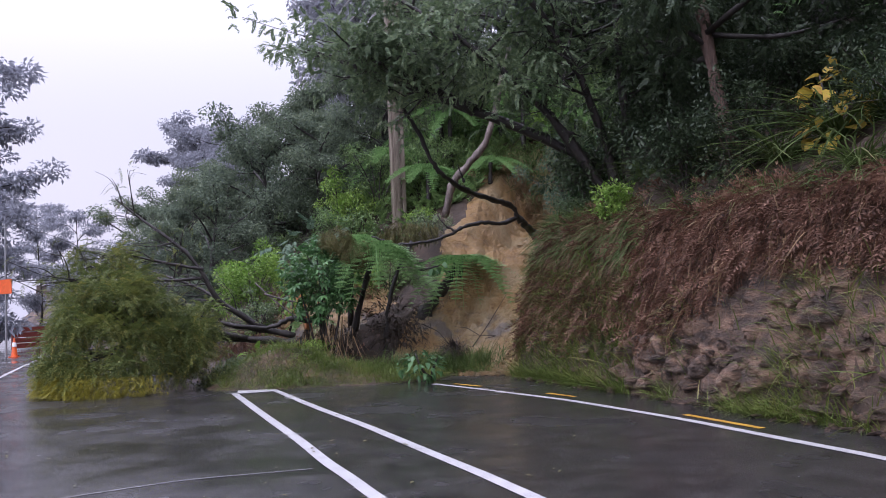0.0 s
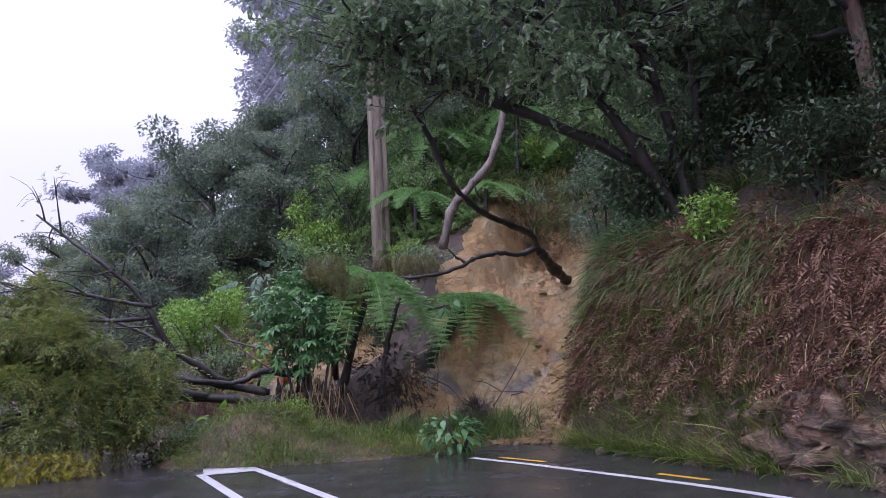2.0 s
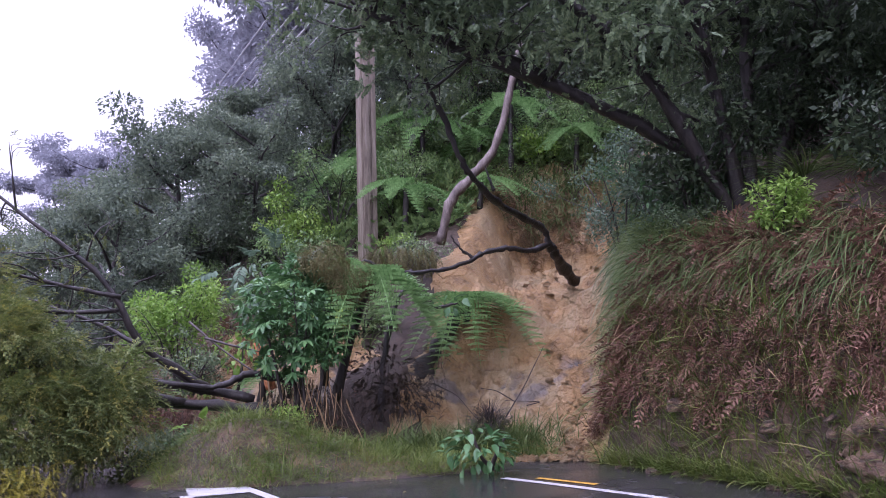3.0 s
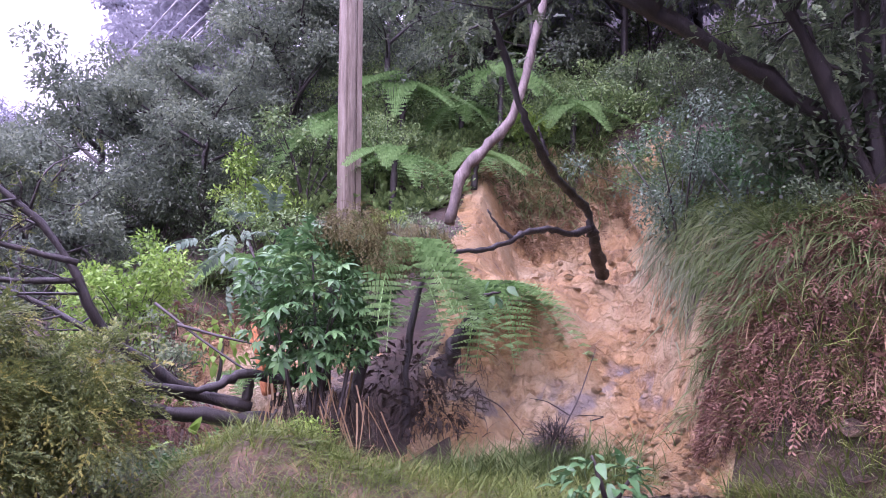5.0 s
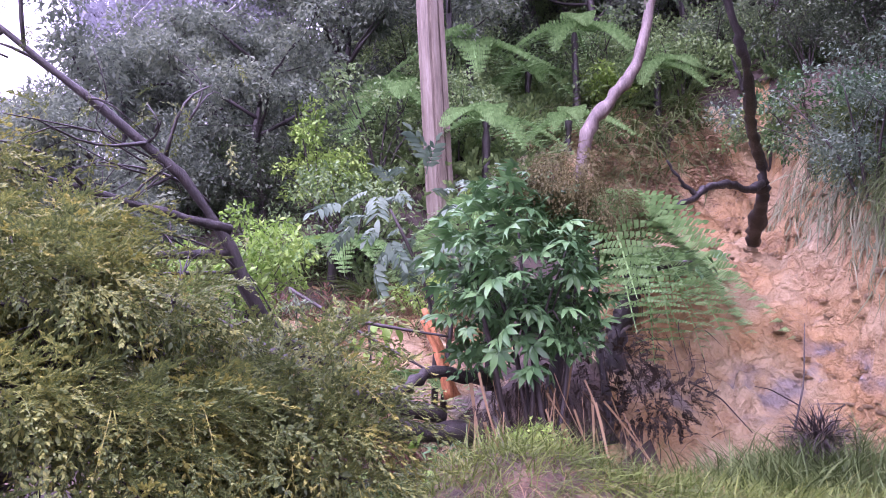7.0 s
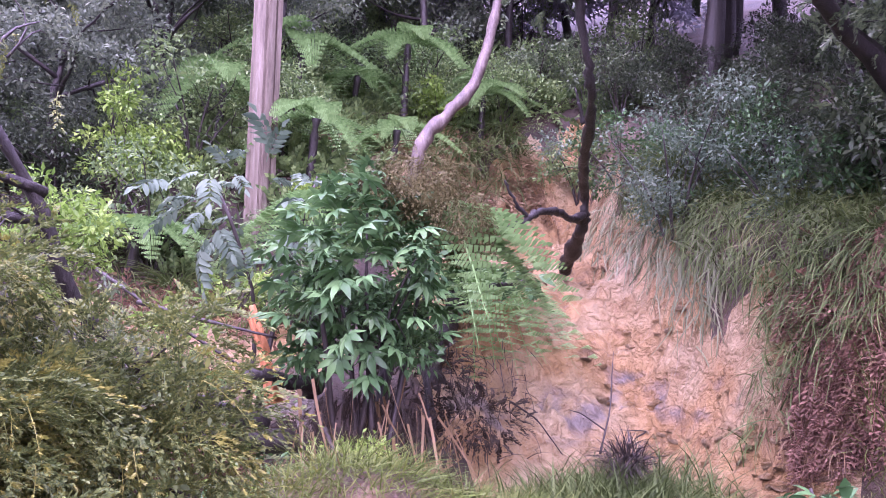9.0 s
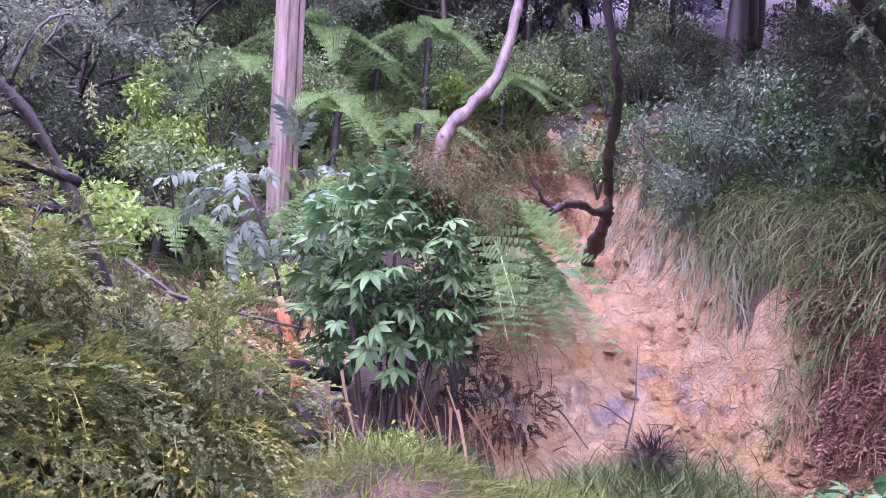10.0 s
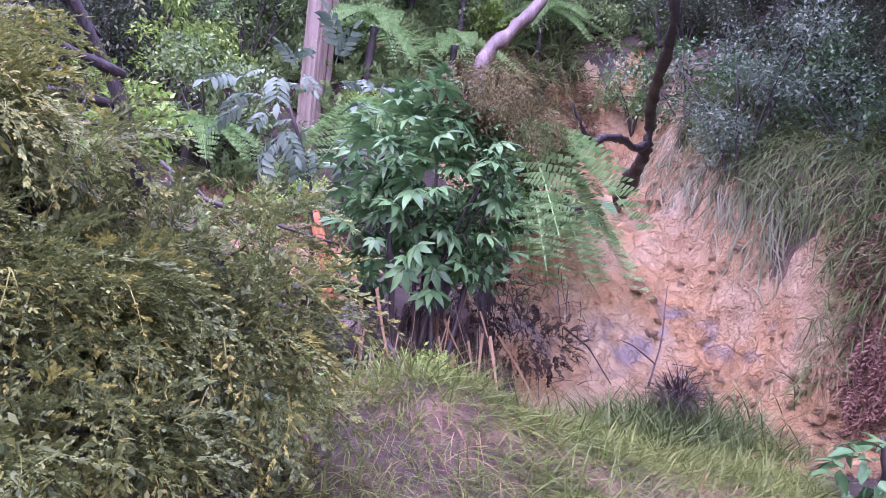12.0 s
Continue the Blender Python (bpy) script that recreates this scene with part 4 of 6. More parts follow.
# ---------------------------------------------------------------- the tree that fell across the road
def fallen_tree():
    global RNG
    RNG = np.random.default_rng(61)
    root = thing("fallen_tree", "uprooted tree lying across the wet road with drooping feathery foliage", "fallen tree", (0, 0, 0))
    big = [
        ([(-3.3, 19.5, 0.75), (-3.9, 19.3, 0.85), (-4.7, 18.9, 0.95), (-5.8, 18.4, 1.1), (-7.2, 17.9, 1.4)], 0.13, 0.05),
        ([(-3.6, 19.5, 0.95), (-4.3, 19.5, 1.15), (-5.0, 19.2, 1.25), (-6.2, 18.9, 1.6), (-7.8, 18.6, 2.0)], 0.085, 0.04),
        ([(-4.2, 19.5, 1.1), (-4.9, 19.3, 1.55), (-5.45, 19.0, 1.9), (-5.57, 18.9, 2.65), (-6.1, 18.8, 3.2), (-6.8, 18.7, 3.7), (-7.5, 18.7, 4.3)], 0.075, 0.02),
        ([(-5.57, 18.9, 2.6), (-6.3, 18.7, 2.75), (-7.2, 18.5, 3.0), (-8.1, 18.4, 2.9)], 0.038, 0.012),
        ([(-5.6, 18.9, 2.4), (-6.4, 18.5, 2.35), (-7.4, 18.0, 2.5), (-8.4, 17.8, 2.4)], 0.036, 0.012),
        ([(-4.6, 19.0, 0.95), (-5.4, 18.2, 1.2), (-6.2, 17.4, 1.6), (-6.9, 16.9, 1.9)], 0.07, 0.03),
        ([(-4.4, 19.4, 1.1), (-5.2, 19.9, 1.7), (-6.2, 20.3, 2.3), (-7.6, 20.3, 2.8)], 0.06, 0.02),
    ]
    part("trunk", tube_mesh("trunk", [tube(big[0][0], 0.11, 0.05, 16, 8)], BARK), root)
    ends = []
    for s, r0, r1 in big[1:]:
        limb = [tube(s, r0, r1, 14, 7, 0.05)]
        line = smooth_line(s, 30)
        for k in range(13):
            q = line[RNG.integers(8, 30)]
            f = q + RNG.normal(0, 0.45, 3) * [1, 0.8, 0.7] + [-0.3, -0.05, 0.15]
            limb.append(tube([q, (q + f) / 2 + RNG.normal(0, 0.08, 3), f], 0.018, 0.005, 7, 4))
            ends += [f, (q + f) / 2]
            for g in range(2):
                h = f + RNG.normal(0, 0.25, 3) + [-0.12, 0, 0]
                limb.append(tube([(q + f) / 2, f, h], 0.008, 0.003, 6, 4))
        part("limb", tube_mesh("limb", limb, BARK), root)
    # the crown: a dome of clumps, each a tuft of drooping shoots, with dark gaps between them
    m = 290
    o = unit(RNG.normal(0, 1, (m, 3)))
    o[:, 2] = np.abs(o[:, 2])
    mid = np.array([-6.95, 17.5, 0.25]) + o * RNG.uniform(0.72, 1.0, (m, 1)) * [1.65, 1.4, 2.3]
    mid[140:175] = np.array([-5.4, 17.3, 0.75]) + o[140:175] * RNG.uniform(0.5, 1.0, (35, 1)) * [0.65, 0.6, 1.15]
    mid[175:240] = np.array([-7.6, 18.3, 1.4]) + o[175:240] * RNG.uniform(0.6, 1.0, (65, 1)) * [1.2, 1.1, 1.9]
    ring = RNG.uniform(0, 2 * math.pi, 50)
    mid[240:] = np.stack([-6.9 + np.cos(ring) * 1.45, 17.4 + np.sin(ring) * 1.2, RNG.uniform(0.3, 0.8, 50)], axis=1)
    rad = RNG.uniform(0.16, 0.34, m)

    def shoots(n, low, lo, hi):
        i = RNG.integers(0, m, n)
        q = unit(RNG.normal(0, 1, (n, 3)) + [0, 0, low])
        pos = mid[i] + q * (rad[i] * RNG.uniform(0.2, 1.0, n))[:, None] * [1, 1, 0.6]
        d = q * 0.9 + o[i] * [0.6, 0.6, 0.1] + RNG.normal(0, 0.35, (n, 3))
        keep = pos[:, 2] > 0.22
        return pos[keep], d[keep], RNG.uniform(lo, hi, int(keep.sum()))

    pos, d, sz = shoots(7000, 0.3, 0.14, 0.32)
    ends = np.array(ends)
    e = ends[RNG.integers(0, len(ends), 420)] + RNG.normal(0, 0.18, (420, 3))
    e[:, 2] = np.maximum(e[:, 2], 0.4)
    pos = np.concatenate([pos, e])
    d = np.concatenate([d, RNG.normal(0, 0.5, e.shape) + [-0.3, 0, -0.1]])
    sz = np.concatenate([sz, RNG.uniform(0.12, 0.28, 420)])
    V, F = scatter(*TRESS_T, pos, bases(d, RNG.normal(0, 0.4, len(pos))), sz)
    part("crown", mesh_np("crown", V, F, FALLEN), root, "olive-green feathery foliage")
    pos, d, sz = shoots(800, -0.1, 0.16, 0.34)
    V, F = scatter(*TIP_T, pos + unit(d) * 0.08, bases(d, RNG.normal(0, 0.4, len(pos))), sz)
    part("drooping_tip_foliage", mesh_np("drooping_tip_foliage", V, F, TIP_LEAF), root, "yellow-green hanging shoot tips")
    V, F = puffs(mid * [1, 1, 0.97] - o * 0.12, rad * 0.9, 26000, 0.06, leaf_template(0.4), 0.7, 0.5)
    F = F[(V.reshape(-1, 4, 3)[:, :, 2] > 0.05).all(axis=1)]
    part("inner_foliage", mesh_np("inner_foliage", V, F, FALLEN), root, "dense olive-green inner foliage")
    for k in range(0, m, 5):
        q = mid[k]
        heart = np.array([-5.6, 18.0, 1.0]) if 140 <= k < 175 else np.array([-6.6, 18.0, 1.0])
        part("twig", tube_mesh("twig", [tube([heart + (q - heart) * 0.25, heart + (q - heart) * 0.6 + RNG.normal(0, 0.1, 3), q], 0.022, 0.006, 6, 4)], TWIG), root)
    m = 3000
    a = RNG.uniform(2.3, 5.4, m)
    pos = np.stack([-6.85 + np.cos(a) * 1.9 * RNG.uniform(0.6, 1.0, m), 17.4 + np.sin(a) * 1.6 * RNG.uniform(0.6, 1.0, m), 0.05 + 0.36 * RNG.uniform(0, 1, m) ** 1.3], axis=1)
    d = np.stack([0.5 * np.cos(a), 0.5 * np.sin(a), -0.25 + 0 * a], axis=1) + RNG.normal(0, 0.6, (m, 3))
    V, F = scatter(*FINE_T, pos, bases(d, RNG.normal(0, 0.5, m)), RNG.uniform(0.1, 0.2, m))
    part("hem_foliage", mesh_np("hem_foliage", V, F, YELLOW_HEM), root, "yellow-green foliage touching the road")


fallen_tree()

# ---------------------------------------------------------------- pole and cables
def utility_pole():
    root = thing("utility_pole", "weathered squared timber pole among the ferns", "utility pole", (-1.33, 25.3, 2.6))
    bm = bmesh.new()
    box_bm(bm, -0.06, 0, 5.3, 0.23, 0.4, 10.6, radians(20), 0.05)
    part("face", bm_mesh("face", bm, POLE_WOOD), root)
    bm = bmesh.new()
    box_bm(bm, 0.14, 0.07, 5.25, 0.17, 0.3, 10.5, radians(20), 0.03)
    part("back_flange", bm_mesh("back_flange", bm, POLE_WOOD), root)


utility_pole()
for z, dx in ((13.0, 0), (12.7, 0.9), (12.3, 0.1), (12.1, 0.8), (11.5, 0.2), (11.1, 0.5)):
    p = np.array([(-1.3 + dx * 0.4, 25.3, z), (-3.8 + dx, 31, z - 0.2), (-7 + dx, 40, z - 0.4), (-12 + dx, 52, z - 0.3), (-17 + dx, 65, z + 0.3), (-26, 88, z + 1)])
    tagged(new("overhead_cable", tube_mesh("overhead_cable", [tube(p, 0.028, 0.03, 30, 5, 0, 0)], WIRE)), "thin grey overhead cable running along the hillside", "cable", "overhead cables")

# ---------------------------------------------------------------- shrubs and ferns on the slope
def bush(name, label, at, radius, leafmat, n=2500, size=0.1, template=None, squash=0.8, stems=6, seed=1, group="", droop=0.1, category="shrub"):
    global RNG
    RNG = np.random.default_rng(seed)
    root = thing(name, label, category, at, group)
    ends = []
    for k in range(stems):
        a = k * 2.4 + RNG.uniform(-0.4, 0.4)
        e = np.array([math.cos(a), math.sin(a), 0]) * radius * RNG.uniform(0.3, 0.85) + [0, 0, radius * squash * RNG.uniform(0.8, 1.7)]
        tubes = [tube([(0, 0, -0.25), e * [0.3, 0.3, 0.5], e], 0.02 * radius + 0.008, 0.006, 7, 5)]
        for j in range(3):
            f = e * RNG.uniform(0.5, 1.0) + RNG.normal(0, 0.33 * radius, 3) * [1, 1, 0.7]
            tubes.append(tube([e * 0.6, (e * 0.6 + f) / 2 + RNG.normal(0, 0.05, 3), f], 0.008, 0.004, 5, 4))
            ends.append(f)
        ends.append(e)
        part("stem", tube_mesh("stem", tubes, TWIG), root)
    ends = np.array(ends)
    V, F = puffs(ends, RNG.uniform(0.2, 0.4, len(ends)) * radius, n, size, template or LEAF_T, 0.75, droop)
    part("foliage", mesh_np("foliage", V, F, leafmat), root)
    return root


def on_land(x, y, dz=0.0):
    return (x, y, land_at(x, y) + dz)


G_UNDER = "undergrowth shrubs on the slope"
under_a = bush("shrub", "dense dark green undergrowth shrub", on_land(5.5, 15.2), 1.0, DEEP_LEAF, 3400, 0.075, seed=71)
under_b = bush("shrub", "mid-green leafy undergrowth shrub", on_land(-0.6, 26.2), 1.0, SLOPE_LEAF, 2600, 0.085, seed=72)
under_c = bush("shrub", "dark green small-leaved undergrowth shrub", on_land(6.8, 13.6), 1.0, DEEP_LEAF, 2800, 0.09, seed=73)
spots = {0: [], 1: [], 2: []}
rs = random.Random(5)
tries = [(rs.uniform(-9, 11), rs.uniform(6, 38)) for _ in range(800)]
taken = []
for x, y in tries:
    d, _ = toe_distance(np.array([x]), np.array([y]))
    a, c = scar_place(x, y)
    if d[0] < (1.15 if x > 3 else 2.2) or (-1 < a < 9.9 and -3.6 < c < 2.3) or (-3.6 < x < 0.2 and y < 25.2):
        continue
    if any((x - p) ** 2 + (y - q) ** 2 < (0.8 if x > 3.5 and y < 20 else 1.3) for p, q in taken):
        continue
    taken.append((x, y))
    k = (0 if rs.random() < 0.6 else 2) if x > 3 and y < 24 else rs.choice([1, 1, 2, 0])
    spots[k].append((x, y, rs.uniform(0, 6.2), rs.uniform(0.7, 1.35), -0.05))
for ob, k in ((under_a, 0), (under_b, 1), (under_c, 2)):
    copies(ob, spots[k][:44], G_UNDER)

FROND = frond_template(22, 6, 0.27, 1.35)


def fern(label, at, n=11, length=1.4, trunk=0.6, lean=(0, 0), rise=0.45, mat=None, seed=3, group="", spin=0.0, spread=6.283, template=None):
    """A tree fern: a fibrous trunk, a rosette of fronds, each its own mesh copy."""
    global RNG
    RNG = np.random.default_rng(seed)
    root = thing("tree_fern", label, "fern", at, group)
    top = np.array([lean[0], lean[1], trunk])
    if trunk > 0.1:
        part("trunk", tube_mesh("trunk", [tube([(0, 0, -0.2), top * 0.5, top], 0.08, 0.07, 9, 9, 0.02, 0.15)], BARK), root)
    V, F = template or FROND
    me_f = mesh_np("frond", V, F, mat or FERN)
    for k in range(n):
        a = spin + spread * k / n + RNG.uniform(-0.2, 0.2)
        up = rise + RNG.uniform(-0.25, 0.35)
        y = unit(np.array([math.cos(a), math.sin(a), up]))
        x = unit(np.cross(y, [0, 0, 1.0]))
        z = np.cross(x, y)
        m = Matrix(((x[0], y[0], z[0], top[0]), (x[1], y[1], z[1], top[1]), (x[2], y[2], z[2], top[2]), (0, 0, 0, 1)))
        ob = part("frond", me_f, root)
        s = length * RNG.uniform(0.75, 1.1)
        ob.matrix_basis = m @ Matrix.Diagonal((s, s, s, 1))
    return root


fern("tree fern with arching fresh green fronds in the slipped debris", (0.45, 22.0, 2.45), 13, 1.45, 0.3, (0.0, -0.1), 0.4, seed=5, spin=-3.3, spread=4.2)
fern("tall tree fern with arching pale green fronds beside the shrub", (-2.3, 19.95, 1.0), 16, 1.4, 2.0, (0.65, -0.1), 0.45, seed=6, spin=-3.4, spread=4.2)
fern("pale green fern crown behind the shrub", (-2.45, 21.0, 1.3), 14, 1.2, 2.0, (0.1, -0.1), 0.6, seed=14, spin=-3.6, spread=4.4)
fern("fern fronds spreading between the fallen tree and the shrub", (-3.6, 20.9, 0.9), 9, 0.75, 0.4, (0.1, 0.0), 0.8, seed=18)
G_FERN = "ferns on the upper slope"
for x, y, ln, tr, sd in ((1.6, 25.9, 1.1, 0.7, 7), (-0.4, 25.4, 1.2, 1.2, 8), (2.9, 27.6, 1.5, 2.0, 9), (0.4, 27.8, 1.5, 1.6, 10), (-1.5, 27.0, 1.4, 1.3, 12), (4.6, 27.0, 1.2, 1.0, 15), (-3.4, 25.0, 1.2, 0.8, 16), (6.9, 12.2, 1.6, 2.6, 17)):
    fern("bright green fern on the upper slope", on_land(x, y, -0.05), 10, ln, tr, (0.05, -0.1), 0.75, seed=sd, group=G_FERN)

bush("yellow_green_bush", "light yellow-green leafy bush beside the fallen tree", (-5.2, 22.2, 1.25), 1.15, BRIGHT_LEAF, 5200, 0.1, seed=81, squash=1.0)
bush("yellow_green_bush", "tall light green sapling on the slope", on_land(-3.3, 26.2, -0.05), 0.9, BRIGHT_LEAF, 2600, 0.1, seed=82, squash=1.6)
bush("yellow_green_bush", "low bright green bush beside the pole", on_land(-2.3, 23.6, -0.05), 0.5, BRIGHT_LEAF, 1300, 0.07, seed=83)
bush("yellow_green_bush", "bright green seedling bush behind the pole", on_land(-0.7, 24.6, -0.05), 0.55, BRIGHT_LEAF, 1200, 0.08, seed=84)
bush("rounded_bush", "small rounded bright green bush on the bank", (3.15, 15.0, 2.85), 0.46, BRIGHT_LEAF, 1700, 0.085, seed=85, squash=0.9)
bush("coprosma_shrub", "grey-green glossy shrub overhanging the slip", (3.3, 20.6, 3.1), 1.4, BLUE_LEAF, 5600, 0.075, seed=86, squash=1.0)
bush("coprosma_shrub", "dark glossy shrub on top of the bank", (4.3, 19.2, 3.4), 1.25, DARK_LEAF, 4600, 0.09, seed=87, squash=0.9)
bush("coprosma_shrub", "dark green shrub on top of the bank", (3.7, 17.6, 3.2), 0.9, DARK_LEAF, 3000, 0.09, seed=88, squash=0.8)
bush("coprosma_shrub", "olive twiggy shrub at the bank edge", (2.9, 16.9, 3.0), 0.55, KANUKA, 1600, 0.06, seed=89, squash=0.7)
bush("coprosma_shrub", "dark leafy shrub at the head of the slip", (4.9, 22.8, 4.2), 1.3, DARK_LEAF, 4200, 0.1, seed=90)
bush("coprosma_shrub", "small leafy shrub by the fallen branches", on_land(-4.7, 21.0, -0.05), 0.4, BRIGHT_LEAF, 900, 0.1, seed=92)

# ---------------------------------------------------------------- leaf-by-leaf plants
PALM = palmate_template()
PINN = pinnate_template()
HEART = broad_template(0.85, 0.1, 0.3)
OVAL = broad_template(0.5, 0.12, 0.3)


def leaf_plant(name, label, category, at, stems, n, size, template, mat, radii, centre, seed, outward=0.7, droop=0.35, leafname="leaf", inner=0.55, taper=0.0):
    """A plant whose large leaves are meshes of their own, set on the skin of its crown."""
    global RNG
    RNG = np.random.default_rng(seed)
    root = thing(name, label, category, at)
    for s in stems:
        part("stem", tube_mesh("stem", [tube(s, 0.035, 0.012, 8, 6)], TWIG), root)
    shapes = []
    for k in range(3):
        T = template[0].copy()
        T += RNG.normal(0, 0.012, T.shape)
        shapes.append(mesh_np(leafname, T, template[1], mat, True))
    o = unit(RNG.normal(0, 1, (n, 3)))
    pos = np.array(centre) + o * (RNG.uniform(inner, 1.0, n) ** 0.7)[:, None] * np.array(radii)
    pos[:, :2] = np.array(centre)[:2] + (pos[:, :2] - np.array(centre)[:2]) * (1 - taper * np.clip(o[:, 2:], 0, 1))
    d = unit(o * [1, 1, 0.6]) * outward + RNG.normal(0, 0.42, (n, 3)) + [0, 0, -droop]
    B = bases(d, RNG.normal(0, 0.35, n))
    for k in range(n):
        ob = part(leafname, shapes[k % 3], root)
        s = size * RNG.uniform(0.6, 1.25)
        b = B[k] * s
        ob.matrix_basis = Matrix(((*b[0], pos[k][0]), (*b[1], pos[k][1]), (*b[2], pos[k][2]), (0, 0, 0, 1)))
    return root


leaf_plant("climbing_shrub", "tall shrub with dark green glossy hand-shaped leaves", "shrub", (-2.95, 19.1, 0.6),
           [[(0.2, 0, 0), (0.1, 0, 0.8), (0, -0.1, 2.2)], [(-0.1, 0.1, 0), (-0.3, 0, 0.9), (-0.5, -0.1, 1.8)], [(0.3, 0, 0), (0.5, 0, 0.9), (0.6, -0.1, 1.7)]],
           300, 0.26, PALM, DARK_LEAF, (0.95, 0.7, 1.02), (0.05, 0, 1.72), 101, 0.8, 0.0, inner=0.3, taper=0.4)
bush("inner_shrub", "dark inner leaves and stems of the tall shrub", (-2.9, 19.15, 0.95), 0.75, DARK_LEAF, 2200, 0.1, seed=100, squash=1.25)
leaf_plant("pale_shrub", "shrub with long pale blue-green paired leaves", "shrub", (-3.2, 20.9, 0.9),
           [[(0, 0, 0), (0.1, 0, 1.2), (-0.4, 0, 2.3)], [(0.1, 0, 0), (0.3, 0, 1.3), (0.6, -0.2, 2.6)]],
           46, 0.42, PINN, BLUE_LEAF, (1.1, 0.5, 0.55), (-0.1, -0.2, 2.2), 102, 0.9, 0.1, "leaf_spray")
leaf_plant("broken_shoot", "broken leafy shoot standing at the road's wet edge", "broken branch", (-0.55, 16.3, 0.0),
           [[(0.2, 0.2, 0.05), (0, 0, 0.3), (-0.1, 0, 0.6)], [(0.2, 0.2, 0.05), (0.25, 0, 0.3), (0.35, -0.1, 0.5)]],
           110, 0.16, OVAL, DARK_LEAF, (0.48, 0.32, 0.28), (0.0, 0, 0.34), 103)
leaf_plant("yellow_vine", "climbing vine with yellow and orange heart-shaped leaves", "vine", (5.6, 11.5, 2.75),
           [[(0, 0, 0), (0.1, 0, 0.8), (-0.1, 0, 1.8)], [(0.1, 0, 0), (0.4, 0, 0.7), (0.5, 0, 1.5)]],
           95, 0.2, HEART, YELLOW_LEAF, (0.55, 0.4, 0.75), (0.1, 0, 1.25), 104)
leaf_plant("green_vine", "climbing vine with large green heart-shaped leaves", "vine", (6.6, 12.9, 3.6),
           [[(0, 0, 0), (0.1, 0, 0.8), (0.1, 0, 1.6)]], 50, 0.16, HEART, DEEP_LEAF, (0.6, 0.4, 0.8), (0.1, 0, 1.3), 105)
leaf_plant("seedling", "young plant with yellow-green oval leaves on the clay", "plant", (-4.0, 20.9, 1.0),
           [[(0, 0, 0), (0.1, 0, 0.5), (0.1, 0, 0.9)]], 70, 0.17, OVAL, BRIGHT_LEAF, (0.45, 0.3, 0.4), (0.05, 0, 0.8), 106)
leaf_plant("broken_shoot", "broken leafy shoot beside the mound", "broken branch", (-4.3, 18.5, 0.1),
           [[(0, 0, 0.0), (0.1, 0, 0.3), (0, 0, 0.55)]], 26, 0.2, OVAL, BRIGHT_LEAF, (0.3, 0.25, 0.25), (0.0, 0, 0.45), 107)
leaf_plant("leafy_twig", "leafy twig hanging beside the clay slip", "broken branch", (-0.3, 20.0, 2.3),
           [[(-0.3, 0.2, 0.1), (0, 0, 0.15), (0.2, 0, 0.2)]], 16, 0.22, OVAL, DARK_LEAF, (0.3, 0.2, 0.15), (0.05, 0, 0.2), 108)


# ---------------------------------------------------------------- stems, limbs and broken wood
def limb_thing(name, label, category, runs, mat, r=0.07):
    root = thing(name, label, category)
    for k, (pts, r0, r1) in enumerate(runs):
        part("trunk" if k == 0 else "branch", tube_mesh("branch", [tube(pts, r0, r1, max(9, 5 * len(pts)), 8, 0.1 if mat is BARK else 0.03, 0.15 if mat is BARK else 0.08)], mat), root)
    return root


limb_thing("hanging_limb", "black broken limb hanging over the clay slip", "branch", [
    ([(-1.6, 18.0, 7.2), (-0.9, 18.5, 6.3), (-0.45, 18.85, 5.6), (-0.15, 19.0, 4.85), (0.07, 19.15, 4.6), (0.5, 19.62, 4.33), (0.95, 20.15, 4.2), (1.5, 20.7, 4.1), (1.88, 21.05, 4.0), (1.99, 21.16, 3.7)], 0.04, 0.075),
    ([(1.98, 21.15, 3.75), (2.2, 21.45, 3.55), (2.5, 21.95, 3.3), (2.95, 22.55, 3.1)], 0.08, 0.11),
    ([(1.99, 21.16, 3.72), (1.5, 20.95, 3.55), (1.1, 20.8, 3.6), (0.55, 20.6, 3.5), (0.15, 20.5, 3.25), (-0.5, 20.2, 3.1), (-1.2, 20.1, 3.05), (-1.75, 20.1, 3.3)], 0.06, 0.025),
    ([(0.35, 20.55, 3.35), (0.05, 20.5, 3.55), (-0.1, 20.5, 3.8)], 0.035, 0.012),
    ([(0.6, 19.8, 4.5), (0.5, 19.8, 4.75), (0.45, 19.8, 4.95)], 0.03, 0.01)], BARK)
limb_thing("leaning_trunk", "bare curved pale-barked trunk leaning over the slip", "tree trunk", [
    ([(0.1, 23, 4.0), (0.34, 23, 5.0), (0.85, 23, 5.5), (1.35, 23, 6.06), (1.62, 23, 6.8), (1.85, 23, 7.7), (2.15, 23, 8.8)], 0.115, 0.08)], PALE_BARK)
limb_thing("uprooted_trunk", "dark uprooted tree-fern trunk leaning in the debris", "tree trunk", [
    ([(-1.0, 21.1, 0.7), (-0.55, 21.45, 1.3), (0.0, 21.8, 2.1), (0.46, 22.1, 2.75)], 0.19, 0.13)], BARK)
limb_thing("uprooted_trunk", "dark leaning stem in the debris heap", "tree trunk", [
    ([(-1.5, 20.0, 0.5), (-1.45, 20.2, 1.4), (-1.2, 20.6, 2.4), (-0.8, 20.9, 3.2)], 0.06, 0.04)], BARK)
